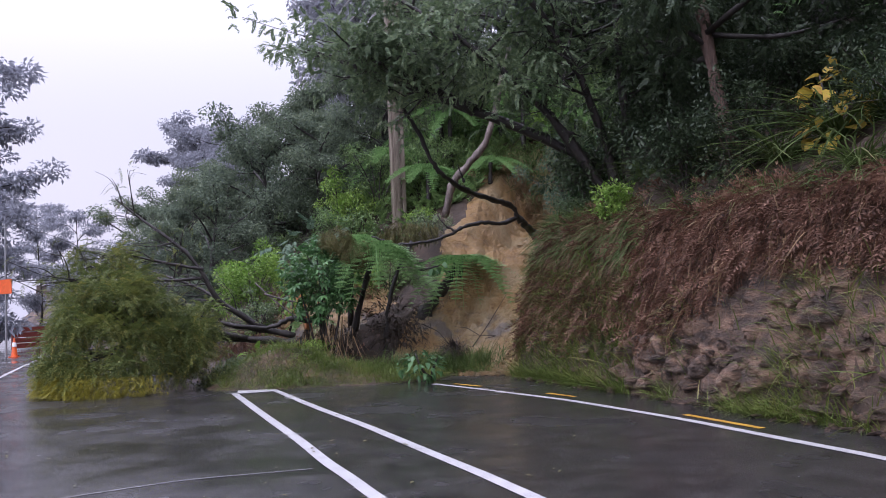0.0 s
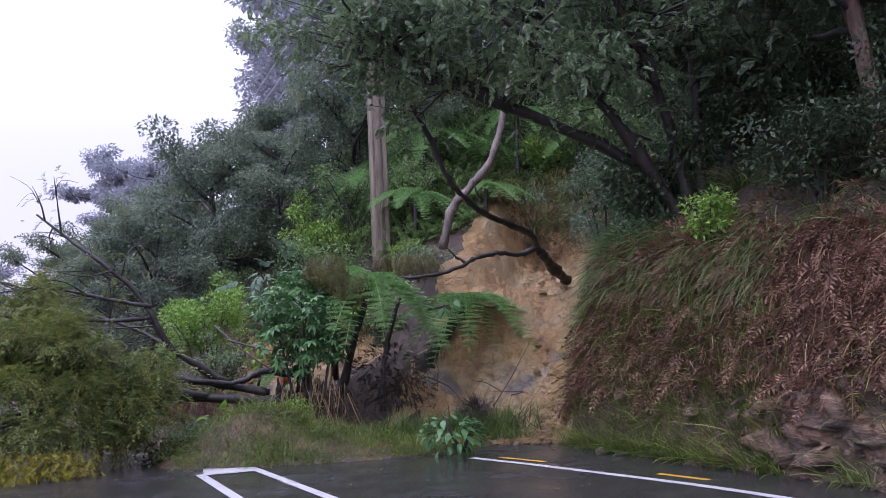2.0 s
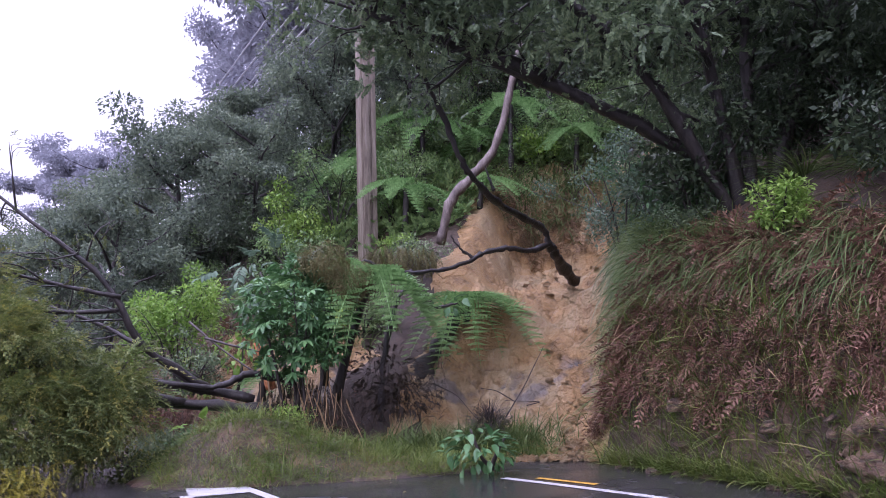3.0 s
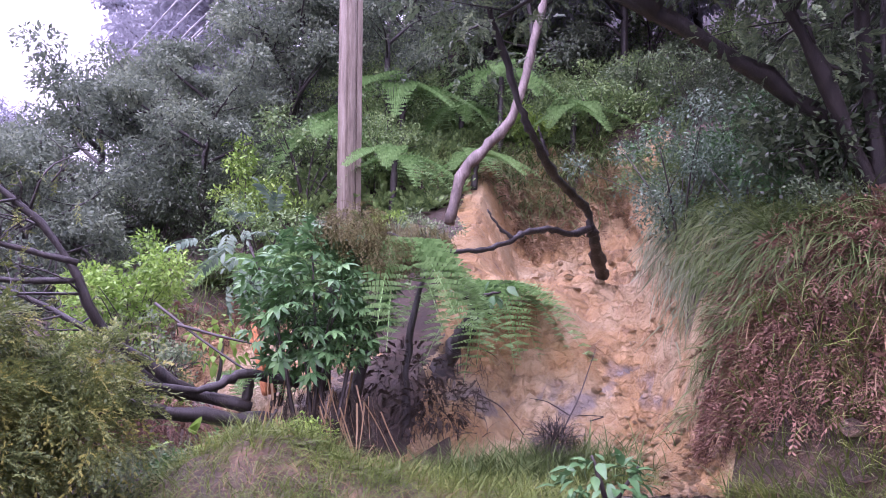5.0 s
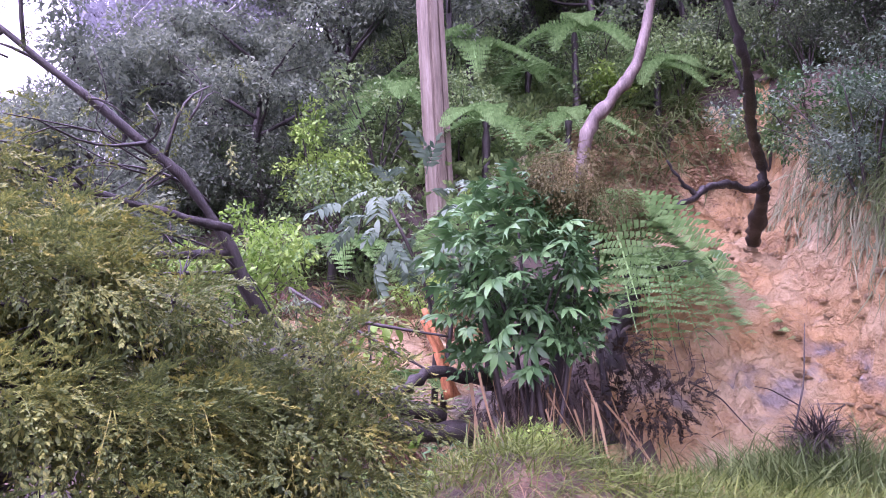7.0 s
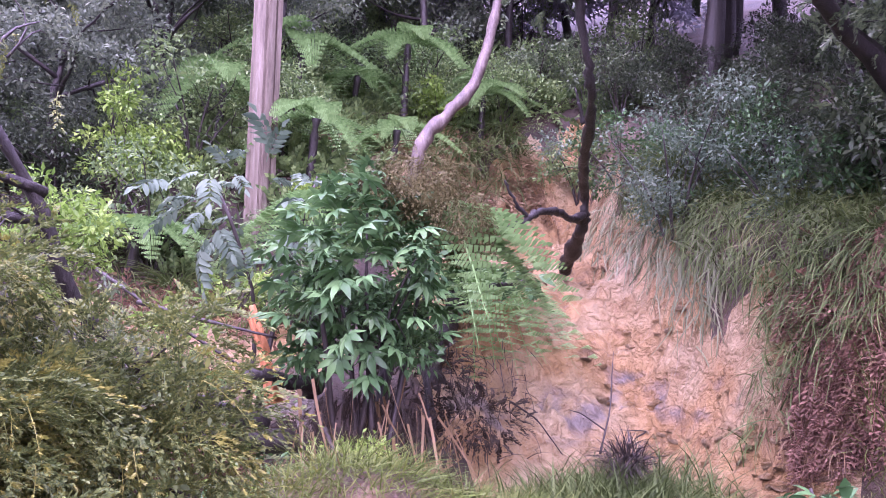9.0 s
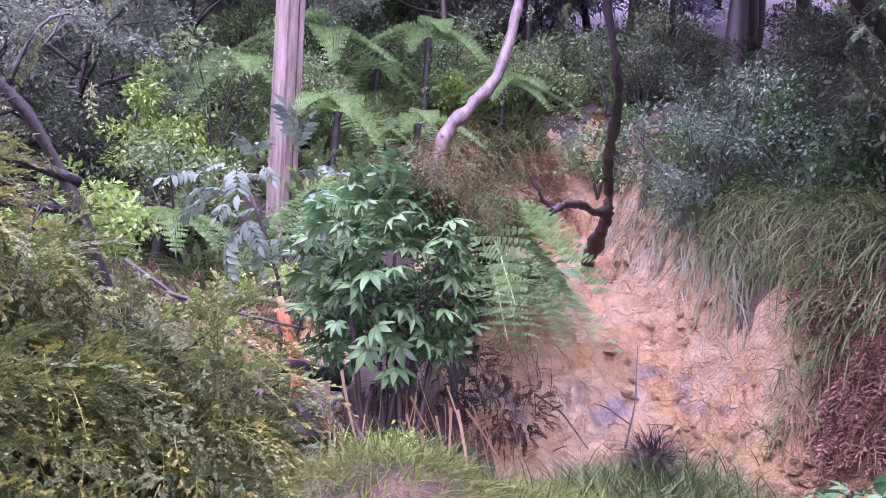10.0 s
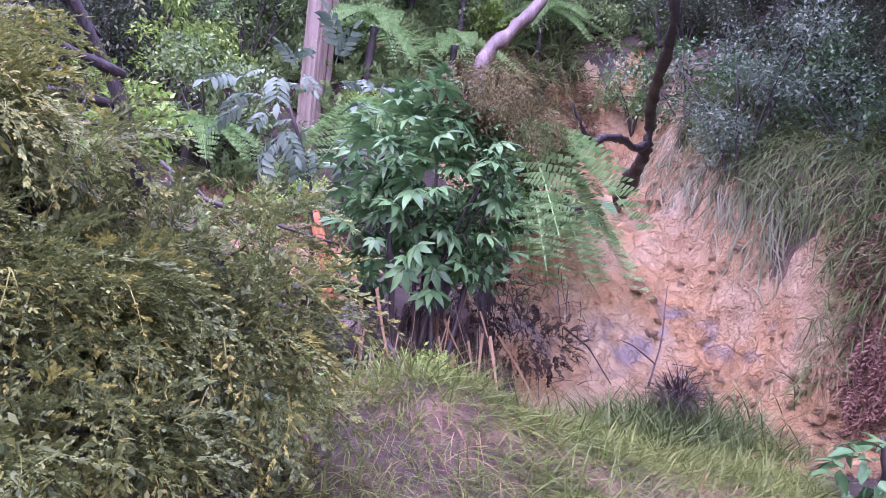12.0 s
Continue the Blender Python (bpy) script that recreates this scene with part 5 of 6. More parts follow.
limb_thing("splintered_branch", "snapped branch with fresh orange splintered wood", "broken branch", [
    ([(-3.33, 19.95, 1.1), (-3.42, 19.98, 1.5), (-3.57, 20.0, 2.0)], 0.08, 0.03), ([(-3.38, 19.88, 1.1), (-3.5, 19.9, 1.6), (-3.63, 19.92, 1.88)], 0.055, 0.02)], SPLINTER)
limb_thing("broken_branch", "thick dark broken branch lying beside the mound", "broken branch", [
    ([(-3.0, 19.7, 1.25), (-3.7, 19.5, 1.4), (-4.2, 19.3, 1.15), (-5.0, 18.9, 1.3)], 0.07, 0.04)], BARK)
limb_thing("bare_twig", "bare drooping twig with lichen in front of the mound", "twig", [
    ([(-3.35, 18.9, 0.95), (-3.55, 18.3, 0.75), (-3.6, 17.9, 0.4), (-3.65, 17.7, 0.02)], 0.016, 0.008), ([(-3.5, 18.4, 0.8), (-3.2, 18.0, 0.6), (-3.05, 17.7, 0.25)], 0.01, 0.004), ([(-3.55, 18.2, 0.7), (-3.8, 17.9, 0.5), (-3.95, 17.7, 0.2)], 0.01, 0.004), ([(-3.2, 18.0, 0.6), (-2.9, 17.8, 0.55), (-2.7, 17.6, 0.3)], 0.007, 0.003)], TWIG)
limb_thing("bare_twig", "thin bare twigs crossing the clay face", "twig", [
    ([(0.6, 19.6, 0.5), (1.0, 19.8, 1.0), (1.5, 20.2, 1.7)], 0.014, 0.005), ([(0.8, 19.7, 0.75), (0.5, 19.8, 0.95), (0.2, 19.7, 1.0)], 0.01, 0.004), ([(-0.6, 19.8, 1.1), (-0.2, 19.8, 0.9), (0.1, 19.7, 0.5)], 0.012, 0.005), ([(0.9, 19.3, 0.7), (1.2, 19.4, 0.75), (0.5, 19.2, 0.8)], 0.009, 0.004)], TWIG)
for k, pts in enumerate(([(-4.8, 20.7, 2.3), (-4.2, 20.2, 1.8), (-3.5, 19.8, 1.3)], [(-4.5, 20.4, 2.0), (-4.0, 20.1, 1.85), (-3.4, 19.8, 1.7)])):
    limb_thing("bare_twig", "thin dark stick leaning on the fallen tree", "twig", [(pts, 0.022, 0.012)], TWIG)

# ---------------------------------------------------------------- hanging clumps, roots and dead fronds
BLADE = blade_template(0.024, 0.5)
STRAND = blade_template(0.03, 0.15)
LONG = blade_template(0.03, 0.75, 4)


def strands(name, label, category, pos, d, size, template, mat, kind="", roll=None):
    pos = np.asarray(pos, dtype=float)
    V, F = scatter(*template, pos, bases(d, RNG.normal(0, 0.4, len(pos)) if roll is None else roll), size)
    return tagged(new(name, mesh_np(name, V, F, mat)), label, category, kind=kind)


def hanging_clump(label, centre, radii, n, mat, seed, length=0.45, outward=0.35, template=None, fall=0.8):
    global RNG
    RNG = np.random.default_rng(seed)
    o = unit(RNG.normal(0, 1, (n, 3)))
    pos = np.array(centre) + o * (RNG.uniform(0.3, 1, n) ** 0.5)[:, None] * np.array(radii)
    d = o * outward + RNG.normal(0, 0.25, (n, 3)) + [0, 0, -fall]
    strands("hanging_clump", label, "dead foliage", pos, d, RNG.uniform(0.5, 1.2, n) * length, template or FINE_T, mat)


hanging_clump("olive-brown mossy clump hanging over the shrub", (-2.45, 18.9, 3.2), (0.38, 0.32, 0.25), 330, MOSSY, 111, 0.2, 1.1, TIP_T)
hanging_clump("rounded olive-brown mossy clump hanging beside the shrub", (-2.05, 18.85, 2.85), (0.36, 0.32, 0.26), 330, MOSSY, 119, 0.2, 1.1, TIP_T)
hanging_clump("dull brown foliage clump above the shrub", (-2.6, 19.25, 3.2), (0.45, 0.3, 0.22), 160, MOSSY, 112, 0.22, 0.9, TIP_T)
hanging_clump("olive mossy foliage draped over the debris", (-0.9, 22.3, 3.6), (0.9, 0.5, 0.3), 420, MOSSY, 113, 0.3)
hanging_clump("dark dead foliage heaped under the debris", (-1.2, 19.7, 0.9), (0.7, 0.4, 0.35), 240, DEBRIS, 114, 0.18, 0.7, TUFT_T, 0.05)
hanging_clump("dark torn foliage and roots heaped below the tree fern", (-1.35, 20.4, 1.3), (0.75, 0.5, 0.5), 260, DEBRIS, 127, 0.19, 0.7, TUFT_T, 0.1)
bush("debris_shrub", "grey-green twiggy shrub at the curved trunk's foot", (-0.5, 23.2, 3.5), 0.6, KANUKA, 1500, 0.07, seed=115, squash=0.6)
RNG = np.random.default_rng(116)
skirt = thing("frond_skirt", "skirt of dead straw-brown fronds hanging to the turf", "dead foliage")
SKIRT = [mesh_np("dead_frond", *blade_template(w, 0.12, 5), STRAW) for w in (0.018, 0.028, 0.04)]
for k in range(46):
    ob = part("dead_frond", SKIRT[k % 3], skirt)
    b = bases(np.array([[RNG.normal(0, 0.25), RNG.normal(-0.15, 0.2), -1.0]]))[0] * RNG.uniform(0.5, 0.95)
    q = (RNG.uniform(-3.5, -2.1), RNG.uniform(18.7, 19.4), RNG.uniform(0.85, 1.4))
    ob.matrix_basis = Matrix(((*b[0], q[0]), (*b[1], q[1]), (*b[2], q[2]), (0, 0, 0, 1)))
n = 900
o = unit(RNG.normal(0, 1, (n, 3))) * [1, 1, 0.7]
strands("root_ball", "upturned ball of dark brown roots", "root ball", np.array([0.15, 18.8, 0.5]) + o * RNG.uniform(0.05, 0.28, (n, 1)), o * 0.7 + [0, 0, 0.25] + RNG.normal(0, 0.3, (n, 3)), RNG.uniform(0.15, 0.38, n), blade_template(0.025, 0.4), TWIG)
n = 300
pos = np.stack([RNG.uniform(-2.0, -0.4, n), RNG.uniform(19.4, 20.5, n), RNG.uniform(0.5, 1.7, n)], axis=1)
strands("root_tangle", "tangle of dark roots and dead stems in the debris", "roots", pos, RNG.normal(0, 1, (n, 3)) + [0.3, 0, -0.5], RNG.uniform(0.15, 0.45, n), blade_template(0.025, 0.6, 4), TWIG)


# ---------------------------------------------------------------- dead bracken and grass on the bank
def along_bank(n, y0, y1, dmin, dmax):
    """Random places on the bank: their points, and the way out of the hill."""
    ys = RNG.uniform(y0, y1, n)
    xs = np.interp(ys, TOE[:10, 1], TOE[:10, 0])
    sl = np.interp(ys + 0.3, TOE[:10, 1], TOE[:10, 0]) - np.interp(ys - 0.3, TOE[:10, 1], TOE[:10, 0])
    out = unit(np.stack([-0.6 + 0 * ys, sl, 0 * ys], axis=1))
    dd = RNG.uniform(dmin, dmax, n)
    p = np.stack([xs, ys, 0 * ys], axis=1) - out * dd[:, None]
    p[:, 2] = land(p[:, 0], p[:, 1])
    return p, out, dd


RNG = np.random.default_rng(121)
p, out, dd = along_bank(12500, 4.0, 17.7, 0.15, 1.05)
lim = 1.45 + 0.45 * fract_noise(p[:, 0], p[:, 1], 1.6, 8) - 0.9 * step01((p[:, 1] - 13.2) / 1.6)
k = p[:, 2] > lim
p, out = p[k] + out[k] * RNG.uniform(0.0, 0.14, (k.sum(), 1)), out[k]
strands("dead_bracken", "curtain of dead reddish-brown bracken hanging down the bank", "dead bracken", p, out * 0.5 + RNG.normal(0, 0.42, p.shape) + [0, 0, -0.6], RNG.uniform(0.16, 0.46, len(p)), ROUGH_T, DEAD, "stuff")
p, out, dd = along_bank(6500, 4.0, 18.2, 0.2, 1.05)
lim = 1.5 + 0.45 * fract_noise(p[:, 0], p[:, 1], 1.6, 8) - 0.9 * step01((p[:, 1] - 13.2) / 1.6)
k = p[:, 2] > lim
p, out = p[k] + out[k] * RNG.uniform(0.0, 0.16, (k.sum(), 1)), out[k]
strands("dead_bracken", "thin dead stalks hanging down the bank", "dead bracken", p, out * 0.35 + RNG.normal(0, 0.4, p.shape) + [0, 0, -0.8], RNG.uniform(0.15, 0.5, len(p)), blade_template(0.026, 0.5), STRAW, "stuff")
p, out, dd = along_bank(2600, 4.0, 17.8, 0.75, 1.5)
k = RNG.uniform(0, 1, len(p)) < 0.5 + 0.5 * np.sin(p[:, 1] * 1.7)
strands("dead_bracken", "dead brown bracken lying on the bank top", "dead bracken", p[k], RNG.normal(0, 0.6, p[k].shape) + out[k] * 0.5 + [0, 0, 0.2], RNG.uniform(0.2, 0.45, k.sum()), ROUGH_T, DEAD, "stuff")

# long grass along the bank's brow beside the slip
p, out, dd = along_bank(2600, 13.2, 18.0, 0.5, 1.0)
k = p[:, 2] > 1.75 + 0.35 * fract_noise(p[:, 0], p[:, 1], 0.8, 77)
strands("brow_grass", "lush green grass hanging down over the dead bracken", "grass", p[k], out[k] * 0.7 + RNG.normal(0, 0.3, p[k].shape) + [0, 0, -0.15], RNG.uniform(0.3, 0.65, k.sum()), LONG, LONG_GRASS, "stuff")
p, out, dd = along_bank(3600, 9.0, 18.2, 0.8, 1.5)
k = (p[:, 1] > 14.6) | (RNG.uniform(0, 1, len(p)) < 0.35)
p, out = p[k], out[k]
strands("brow_grass", "long green grass hanging over the bank's brow", "grass", p, out * 0.6 + RNG.normal(0, 0.4, p.shape) + [0, 0, 0.3], RNG.uniform(0.25, 0.65, len(p)), LONG, LONG_GRASS, "stuff")
n = 650
t = RNG.uniform(0.3, 1, n)
edge = np.stack([np.interp(t, [0, 0.4, 0.75, 1], [2.3, 2.9, 3.5, 5.0]), np.interp(t, [0, 0.4, 0.75, 1], [18.1, 19.9, 21.6, 24.3]), 0 * t], axis=1) + RNG.normal(0, 0.12, (n, 3)) * [1, 1, 0]
edge[:, 2] = land(edge[:, 0], edge[:, 1]) + 0.05
strands("slip_edge_grass", "pale long sedge hanging over the edge of the slip", "grass", edge, RNG.normal(0, 0.25, (n, 3)) + [-0.4, -0.25, -0.4], RNG.uniform(0.35, 0.85, n), LONG, SEDGE, "stuff")
n = 1800
head = np.stack([RNG.uniform(1.2, 5.4, n), 0 * np.zeros(n), 0 * np.zeros(n)], axis=1)
head[:, 1] = 27.6 - 0.25 * (head[:, 0] - 1.2) + RNG.normal(0, 0.35, n)
head[:, 2] = land(head[:, 0], head[:, 1])
strands("slip_edge_grass", "grass and dead fronds hanging over the head of the slip", "grass", head, RNG.normal(0, 0.4, (n, 3)) + [0, -0.7, 0.3], RNG.uniform(0.4, 1.0, n), LONG, LONG_GRASS, "stuff")
n = 260
head = head[:n] + [0, -0.05, -0.05]
strands("dead_bracken", "dead brown fronds under the head of the slip", "dead bracken", head, RNG.normal(0, 0.3, (n, 3)) + [0, -0.4, -0.7], RNG.uniform(0.3, 0.7, n), SPRAY_T, DEAD, "stuff")


# grass at the foot of the bank
p, out, dd = along_bank(6000, 6.5, 17.2, -0.15, 0.35)
wet = 0.5 + 0.5 * np.sin(p[:, 1] * 2.1 + 0.6) + 0.25 * np.sin(p[:, 1] * 5.3)
k = (RNG.uniform(0.1, 1, len(p)) < wet) & ~((p[:, 1] > 12.3) & (p[:, 1] < 13.6))
strands("verge_grass", "tufts of fresh green grass at the bank's foot", "grass", p[k], out[k] * 0.4 + RNG.normal(0, 0.4, p[k].shape) + [0, 0, 0.75], RNG.uniform(0.25, 0.6, k.sum()), BLADE, GRASS, "stuff")

# turf on the mound
n = 26000
p = np.stack([RNG.uniform(-4.7, 0.9, n), RNG.uniform(16.4, 19.6, n), np.zeros(n)], axis=1)
p[:, 2] = land(p[:, 0], p[:, 1])
e = 0.08
slope = np.stack([-(land(p[:, 0] + e, p[:, 1]) - land(p[:, 0] - e, p[:, 1])) / (2 * e), -(land(p[:, 0], p[:, 1] + e) - land(p[:, 0], p[:, 1] - e)) / (2 * e), np.zeros(n)], axis=1)
lush = fract_noise(p[:, 0], p[:, 1], 0.55, 61)
k = (p[:, 2] > 0.02) & (p[:, 2] < 1.1) & (RNG.uniform(0, 1, n) < np.clip(0.85 + 0.35 * lush, 0.65, 1))
strands("mound_turf", "long wet grass combed down over the slipped turf mound", "grass", p[k], slope[k] * 0.7 + RNG.normal(0, 0.5, p[k].shape) + [0.15, -0.25, 0.5], RNG.uniform(0.13, 0.38, k.sum()) * (1 + 0.25 * lush[k]), BLADE, GRASS, "stuff")
k = (p[:, 2] > 0.02) & (p[:, 2] < 1.1) & (RNG.uniform(0, 1, n) < np.clip(0.05 - 0.25 * lush, 0.02, 0.3))
strands("mound_straw", "matted dead straw between the grass on the mound", "dead grass", p[k], slope[k] * 0.7 + RNG.normal(0, 0.6, p[k].shape) + [0.1, -0.3, 0.1], RNG.uniform(0.12, 0.3, k.sum()), BLADE, STRAW, "stuff")
n = 1700
p = np.stack([RNG.uniform(-4.1, 0.6, n), RNG.uniform(16.6, 18.2, n), np.zeros(n)], axis=1)
p[:, 2] = land(p[:, 0], p[:, 1])
k = (p[:, 2] > 0.04) & (p[:, 2] < 0.6)
strands("mound_straw", "dead straw-brown grass on the face of the mound", "dead grass", p[k], RNG.normal(0, 0.35, p[k].shape) + [0, -0.5, -0.25], RNG.uniform(0.12, 0.3, k.sum()), BLADE, STRAW, "stuff")
n = 2200
p = np.stack([RNG.normal(-0.3, 0.6, n), RNG.normal(18.55, 0.3, n), np.zeros(n)], axis=1)
p[:, 2] = np.maximum(land(p[:, 0], p[:, 1]), 0.05)
strands("root_ball_grass", "rank grass growing round the root ball", "grass", p, RNG.normal(0, 0.4, p.shape) + [0, 0, 0.9], RNG.uniform(0.3, 0.7, n), BLADE, LONG_GRASS, "stuff")


def tussock(label, at, n, length, mat, seed, droop=0.25):
    global RNG
    RNG = np.random.default_rng(seed)
    a = RNG.uniform(0, 2 * math.pi, n)
    r = RNG.uniform(0, 0.16, n)
    pos = np.array(at) + np.stack([np.cos(a) * r, np.sin(a) * r, 0 * a], axis=1)
    d = np.stack([np.cos(a), np.sin(a), RNG.uniform(0.4, 2.2, n)], axis=1)
    return strands("grass_tussock", label, "tussock", pos, d, RNG.uniform(0.6, 1.1, n) * length, blade_template(0.02, 0.9, 5), mat)


for x, y, ln, sd in ((5.25, 12.4, 1.3, 1), (5.75, 11.6, 1.5, 2), (6.3, 11.2, 1.4, 3), (5.3, 10.2, 1.0, 4), (4.4, 14.8, 0.9, 5), (4.2, 16.0, 1.0, 6), (5.6, 18.6, 1.2, 7), (4.4, 21.4, 1.3, 8), (-2.8, 24.6, 1.0, 9), (-4.0, 25.4, 1.1, 10), (-5.2, 25.6, 1.1, 11), (5.3, 20.6, 1.3, 12)):
    tussock("arching tussock of long green sedge", on_land(x, y), 170, ln, LONG_GRASS, 130 + sd)


# ---------------------------------------------------------------- road things in the distance
def cone(at):
    root = thing("traffic_cone", "orange traffic cone with a white band on the wet road", "traffic cone", at)
    bm = bmesh.new()
    box_bm(bm, 0, 0, 0.02, 0.4, 0.4, 0.04, 0, 0.012)
    part("base", bm_mesh("base", bm, ORANGE), root)
    bm = bmesh.new()
    bmesh.ops.create_cone(bm, cap_ends=True, segments=20, radius1=0.15, radius2=0.035, depth=0.86, matrix=Matrix.Translation((0, 0, 0.47)))
    part("body", bm_mesh("body", bm, ORANGE), root)
    bm = bmesh.new()
    bmesh.ops.create_cone(bm, cap_ends=False, segments=20, radius1=0.107, radius2=0.077, depth=0.2, matrix=Matrix.Translation((0, 0, 0.6)))
    part("band", bm_mesh("band", bm, REFLECT), root)


cone((-20.7, 39.2, 0.0))


def works_sign(at):
    root = thing("works_sign", "orange roadworks sign on a steel post", "sign", at)
    bm = bmesh.new()
    bmesh.ops.create_cone(bm, cap_ends=True, segments=12, radius1=0.05, radius2=0.05, depth=6.4, matrix=Matrix.Translation((0, 0, 3.2)))
    part("post", bm_mesh("post", bm, STEEL), root)
    bm = bmesh.new()
    box_bm(bm, 0, -0.08, 3.4, 0.95, 0.04, 0.7, radians(-25), 0.01)
    part("plate", bm_mesh("plate", bm, ORANGE), root)


works_sign((-21.3, 39.6, 0.0))


def board_fence():
    root = thing("board_fence", "red-brown board fence at the far roadside", "fence", (0, 0, 0))
    p0, p1 = np.array([-26.5, 50.0]), np.array([-22.0, 58.0])
    for k in range(5):
        q = p0 + (p1 - p0) * k / 4
        bm = bmesh.new()
        box_bm(bm, q[0], q[1], 0.7, 0.12, 0.12, 1.4, 0, 0.01)
        part("post", bm_mesh("post", bm, RED_PAINT), root)
    turn = math.atan2(*(p1 - p0)[::-1])
    for k in range(4):
        q = (p0 + p1) / 2
        bm = bmesh.new()
        box_bm(bm, q[0] + 0.09, q[1], 0.25 + 0.33 * k, float(np.linalg.norm(p1 - p0)), 0.03, 0.28, turn, 0.006)
        part("board", bm_mesh("board", bm, RED_PAINT), root)


board_fence()

# ---------------------------------------------------------------- stones, clods and litter
def stone_mesh(name, seed, mat):
    r = np.random.default_rng(seed)
    bm = bmesh.new()
    pts = r.uniform(-0.5, 0.5, (16, 3))
    pts = pts / np.maximum(np.abs(pts).max(axis=1, keepdims=True), 0.3) * r.uniform(0.34, 0.5, (16, 1))
    for q in pts:
        bm.verts.new(q)
    hull = bmesh.ops.convex_hull(bm, input=bm.verts)
    bmesh.ops.delete(bm, geom=[g for g in hull["geom_interior"] if isinstance(g, bmesh.types.BMVert)], context="VERTS")
    bmesh.ops.bevel(bm, geom=bm.edges[:], offset=0.02, segments=1, affect="EDGES")
    return bm_mesh(name, bm, mat)


RNG = np.random.default_rng(141)
STONES = [stone_mesh("stone", s, ROCK) for s in range(6)]
CLODS = [stone_mesh("clod", s + 20, CLAY) for s in range(4)]


def set_stone(name, shapes, at, size):
    ob = part(name, shapes[RNG.integers(0, len(shapes))], hill)
    lie = RNG.normal(0, 0.25, 3) + [0, 0, RNG.uniform(0, 6.28)]
    ob.matrix_basis = Matrix.LocRotScale(Vector([float(c) for c in at]), Euler([float(c) for c in lie]), Vector([float(c) for c in size * RNG.uniform(0.7, 1.5, 3) * [1.2, 1.0, 0.62]]))


p, out, dd = along_bank(130, 5.0, 15.8, -0.1, 0.25)
for q, w in zip(p, out):
    if q[2] < 0.9:
        set_stone("stone", STONES, q + w * RNG.uniform(0.0, 0.12), RNG.uniform(0.08, 0.24))
p, out, dd = along_bank(110, 6.0, 16.5, -0.35, 0.1)
for q in p:
    set_stone("stone", STONES, q + [0, 0, 0.02], RNG.uniform(0.04, 0.14))
for k in range(230):
    a, c = (RNG.uniform(-0.7, 0.5) if k < 160 else RNG.uniform(0.5, 3.4)), RNG.normal(0.3, 0.45)
    x, y = SCAR_A[0] + SCAR_U[0] * a + SCAR_U[1] * c, SCAR_A[1] + SCAR_U[1] * a - SCAR_U[0] * c
    set_stone("clod", CLODS, on_land(x, y, 0.02), RNG.uniform(0.05, 0.17))
for k in range(90):
    a, c = RNG.uniform(4.5, 7.8), RNG.uniform(-1.4, 0.9)
    x, y = SCAR_A[0] + SCAR_U[0] * a + SCAR_U[1] * c, SCAR_A[1] + SCAR_U[1] * a - SCAR_U[0] * c
    set_stone("clod", CLODS, on_land(x, y, 0.0), RNG.uniform(0.06, 0.22))
n = 260
p = np.stack([RNG.uniform(-9, 1.5, n), RNG.uniform(5.5, 17, n), 0.012 + 0 * np.zeros(n)], axis=1)
strands("fallen_leaves", "scattered wet leaves and twigs on the asphalt", "leaf litter", p, RNG.normal(0, 1, (n, 3)) * [1, 1, 0.04], RNG.uniform(0.03, 0.09, n), LEAF_T, MOSSY, "stuff", 0.0)

bush("coprosma_shrub", "grey-green leafy shrub leaning over the bank's brow", (3.5, 18.9, 3.1), 1.05, BLUE_LEAF, 3600, 0.08, seed=99, squash=0.9)
bush("debris_shrub", "twiggy green shrub wedged between the fallen tree and the slip", (-4.8, 20.7, 0.9), 0.6, KANUKA, 1800, 0.07, seed=93, squash=0.9)
bush("debris_shrub", "broad-leaved green shrub behind the fallen branches", on_land(-4.9, 21.6, -0.05), 0.55, SLOPE_LEAF, 1200, 0.11, seed=94, squash=0.9)
bush("debris_shrub", "low leafy green growth under the fallen branches", (-4.4, 18.6, 0.05), 0.55, DARK_LEAF, 1300, 0.08, seed=95, squash=0.5)
bush("debris_shrub", "low leafy green growth under the fallen branches", (-5.0, 17.6, 0.02), 0.5, FALLEN, 1300, 0.07, seed=96, squash=0.4)
bush("debris_shrub", "olive small-leaved shrub on the slip's flank", on_land(-1.6, 23.4, -0.05), 0.6, SLOPE_LEAF, 1500, 0.08, seed=97, squash=0.7)
bush("debris_shrub", "creeping yellow-green plant on the mound's shoulder", (-3.0, 18.9, 0.6), 0.4, BRIGHT_LEAF, 900, 0.05, seed=98, squash=0.35)
hanging_clump("dead brown stems and leaves heaped behind the fallen trunk", (-4.5, 20.2, 0.75), (1.1, 0.7, 0.35), 700, DEAD, 117, 0.35)
hanging_clump("dark green torn foliage under the fallen trunk", (-4.7, 19.2, 0.35), (0.8, 0.5, 0.3), 500, KANUKA, 118, 0.3)
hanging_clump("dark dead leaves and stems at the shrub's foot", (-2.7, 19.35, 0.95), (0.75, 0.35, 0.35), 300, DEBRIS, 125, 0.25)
RNG = np.random.default_rng(126)
n = 130
k = RNG.uniform(0, 1, n)[:, None]
p = np.array([-0.9, 21.1, 0.9]) * (1 - k) + np.array([0.4, 21.9, 2.6]) * k + RNG.normal(0, 0.14, (n, 3))
strands("root_curtain", "curtain of dark fibrous roots hanging from the uprooted trunk", "roots", p, RNG.normal(0, 0.5, (n, 3)) + [0.2, -0.2, -0.6], RNG.uniform(0.12, 0.35, n), blade_template(0.035, 0.4, 3), TWIG)
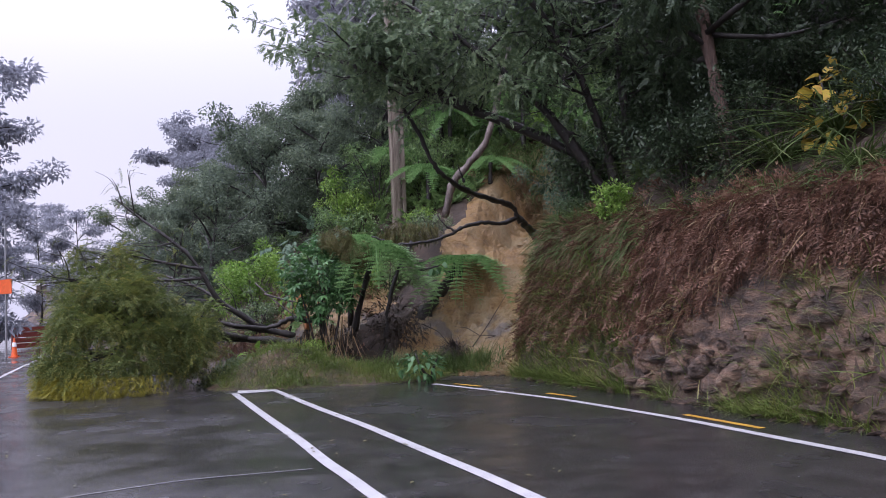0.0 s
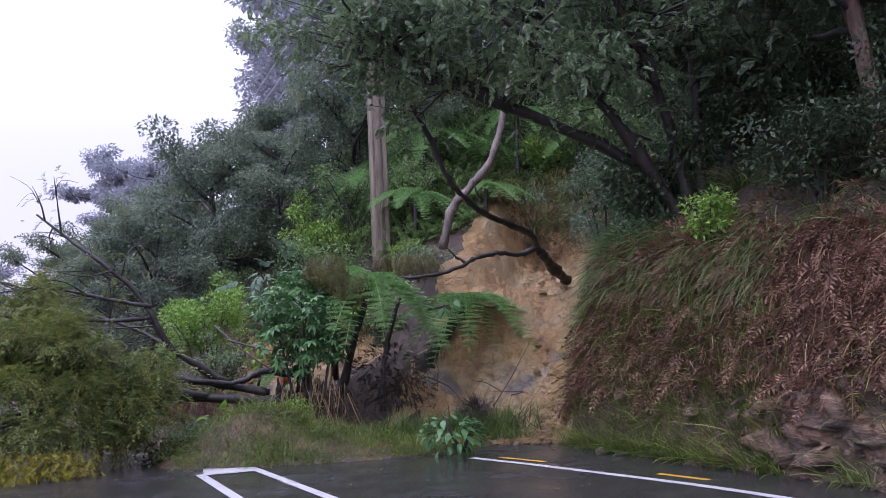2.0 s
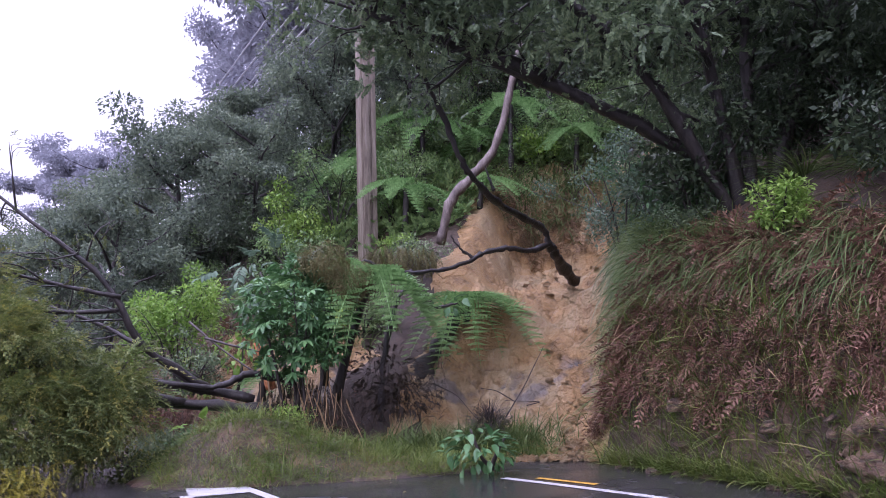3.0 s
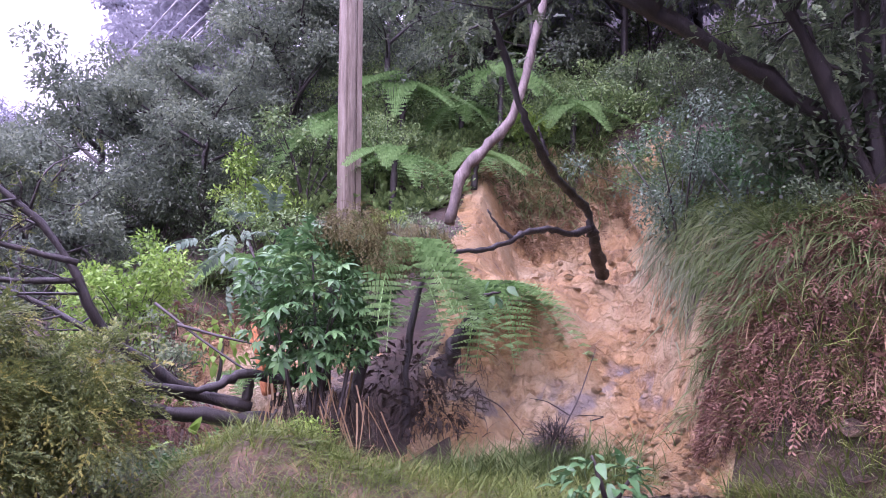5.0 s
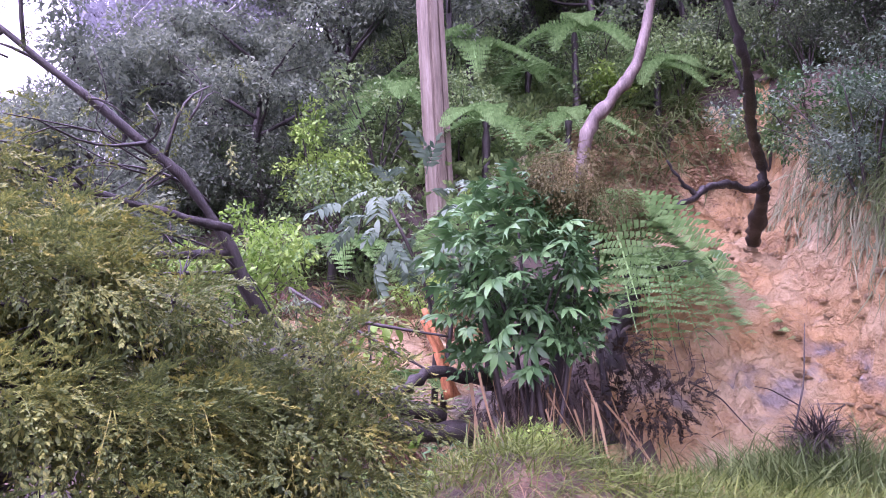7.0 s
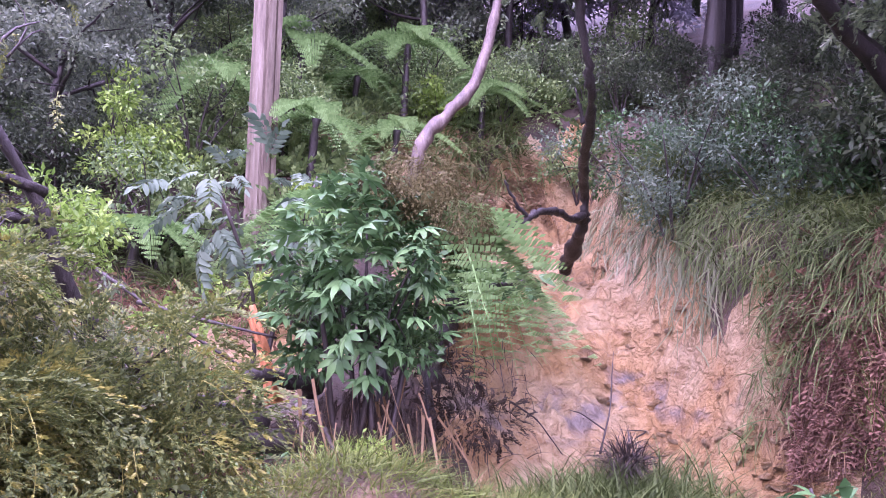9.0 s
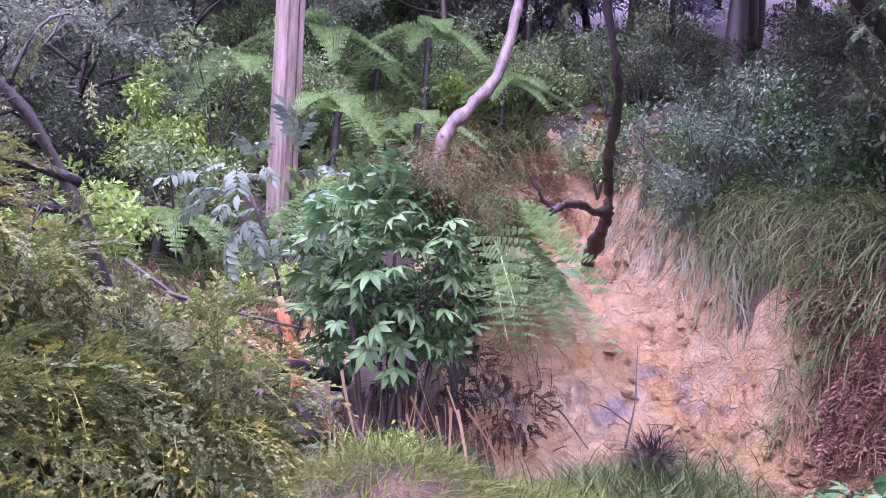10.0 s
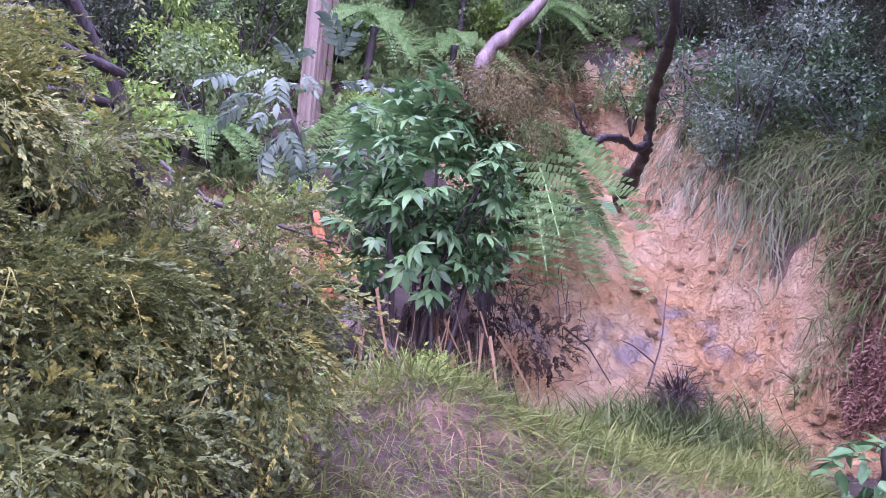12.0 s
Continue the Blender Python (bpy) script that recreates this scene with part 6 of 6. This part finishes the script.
p, out, dd = along_bank(2600, 6.5, 11.4, -0.25, 0.15)
k = np.sin(p[:, 1] * 2.6 + 1.0) + 0.6 * np.sin(p[:, 1] * 6.1) > 0.1
p, out = p[k], out[k]
strands("verge_grass", "bright green rank grass growing below the rock face", "grass", p, out * 0.4 + RNG.normal(0, 0.4, p.shape) + [0, 0, 0.8], RNG.uniform(0.2, 0.5, len(p)), BLADE, GRASS, "stuff")
p, out, dd = along_bank(4200, 12.9, 17.0, -0.15, 0.45)
strands("verge_grass", "rank green grass at the foot of the bank beside the slip", "grass", p, out * 0.35 + RNG.normal(0, 0.35, p.shape) + [0, 0, 0.85], RNG.uniform(0.25, 0.6, len(p)), BLADE, GRASS, "stuff")
for x, y, r, sd, mt in ((5.6, 26.8, 0.9, 201, SLOPE_LEAF), (6.6, 27.3, 1.0, 202, KANUKA), (4.7, 27.4, 0.8, 203, SLOPE_LEAF), (7.0, 26.0, 1.0, 204, KANUKA), (3.6, 27.5, 0.7, 205, BRIGHT_LEAF), (5.9, 25.2, 0.9, 206, SLOPE_LEAF)):
    bush("shrub", "leafy green shrub at the head of the slip", on_land(x, y), r, mt, 1600, 0.12, seed=sd, group=G_UNDER)
n = 1500
p = np.stack([RNG.uniform(-6.0, -1.9, n), RNG.uniform(20.6, 24.5, n), np.zeros(n)], axis=1)
p[:, 2] = land(p[:, 0], p[:, 1])
a, c = scar_place(p[:, 0], p[:, 1])
k = (np.hypot((p[:, 0] + 2.6) / 1.5, (p[:, 1] - 21.9) / 1.1) > 0.95) | (RNG.uniform(0, 1, n) < 0.12)
strands("dead_bracken", "dead brown bracken and straw strewn over the slope", "dead bracken", p[k], RNG.normal(0, 0.6, p[k].shape) + [0, -0.5, 0.2], RNG.uniform(0.2, 0.5, k.sum()), ROUGH_T, DEAD, "stuff")
n = 1600
p = np.stack([RNG.uniform(-6.5, -0.8, n), RNG.uniform(22.8, 26.5, n), np.zeros(n)], axis=1)
p[:, 2] = land(p[:, 0], p[:, 1])
strands("slope_grass", "long green grass on the slope round the pole", "grass", p, RNG.normal(0, 0.45, p.shape) + [0, -0.3, 0.7], RNG.uniform(0.3, 0.75, n), LONG, LONG_GRASS, "stuff")
# cover on the bank's flank above the slip
n = 15000
a, c = RNG.uniform(-0.8, 5.5, n), RNG.uniform(1.0, 2.6, n)
p = np.stack([SCAR_A[0] + SCAR_U[0] * a + SCAR_U[1] * c, SCAR_A[1] + SCAR_U[1] * a - SCAR_U[0] * c, 0 * a], axis=1)
p[:, 2] = land(p[:, 0], p[:, 1]) + 0.03
k = (p[:, 2] > 2.2 + 0.35 * fract_noise(p[:, 0], p[:, 1], 1.0, 71)) & (c > 1.08 + 0.12 * fract_noise(p[:, 0], p[:, 1], 0.5, 73)) & (RNG.uniform(0, 1, n) < 0.7)
strands("flank_grass", "long green grass hanging down the flank of the bank", "grass", p[k], RNG.normal(0, 0.4, p[k].shape) + [-0.5, -0.3, -0.1], RNG.uniform(0.28, 0.66, k.sum()), LONG, LONG_GRASS, "stuff")
k = (p[:, 2] > 0.9) & (p[:, 2] < 2.6) & (c > 1.15 + 0.12 * fract_noise(p[:, 0], p[:, 1], 0.5, 74)) & (RNG.uniform(0, 1, n) < 0.75)
strands("dead_bracken", "dead brown bracken hanging on the flank of the bank", "dead bracken", p[k], RNG.normal(0, 0.35, p[k].shape) + [-0.5, -0.25, -0.7], RNG.uniform(0.25, 0.55, k.sum()), ROUGH_T, DEAD, "stuff")

# ground cover on the upper slope behind the slip
n = 5200
p = np.stack([RNG.uniform(-3.0, 8.0, n), RNG.uniform(25.0, 32.0, n), np.zeros(n)], axis=1)
a, c = scar_place(p[:, 0], p[:, 1])
k = ~((a < 9.8) & (c > -3.0) & (c < 1.6))
p = p[k]
p[:, 2] = land(p[:, 0], p[:, 1])
strands("slope_undergrowth", "low green ferns and grass covering the upper slope", "undergrowth", p, RNG.normal(0, 0.5, p.shape) + [0, -0.5, 0.6], RNG.uniform(0.3, 0.75, len(p)), TUFT_T, SLOPE_LEAF, "stuff")
n = 700
p = np.stack([RNG.uniform(0.6, 5.4, n), np.zeros(n), np.zeros(n)], axis=1)
p[:, 1] = 26.9 - 0.25 * (p[:, 0] - 1.2) + RNG.normal(0, 0.25, n)
p[:, 2] = land(p[:, 0], p[:, 1]) + 0.1
strands("dead_bracken", "straw-brown dead fronds hanging at the head of the slip", "dead bracken", p, RNG.normal(0, 0.3, p.shape) + [0, -0.5, -0.5], RNG.uniform(0.3, 0.7, n), ROUGH_T, STRAW, "stuff")
for x, y, ln, tr, sd in ((2.2, 28.6, 1.3, 1.0, 301), (-0.9, 28.6, 1.3, 1.2, 303), (5.6, 28.2, 1.2, 0.8, 306)):
    fern("bright green fern on the upper slope", on_land(x, y, -0.05), 10, ln, tr, (0.05, -0.1), 0.5, seed=sd, group=G_FERN)
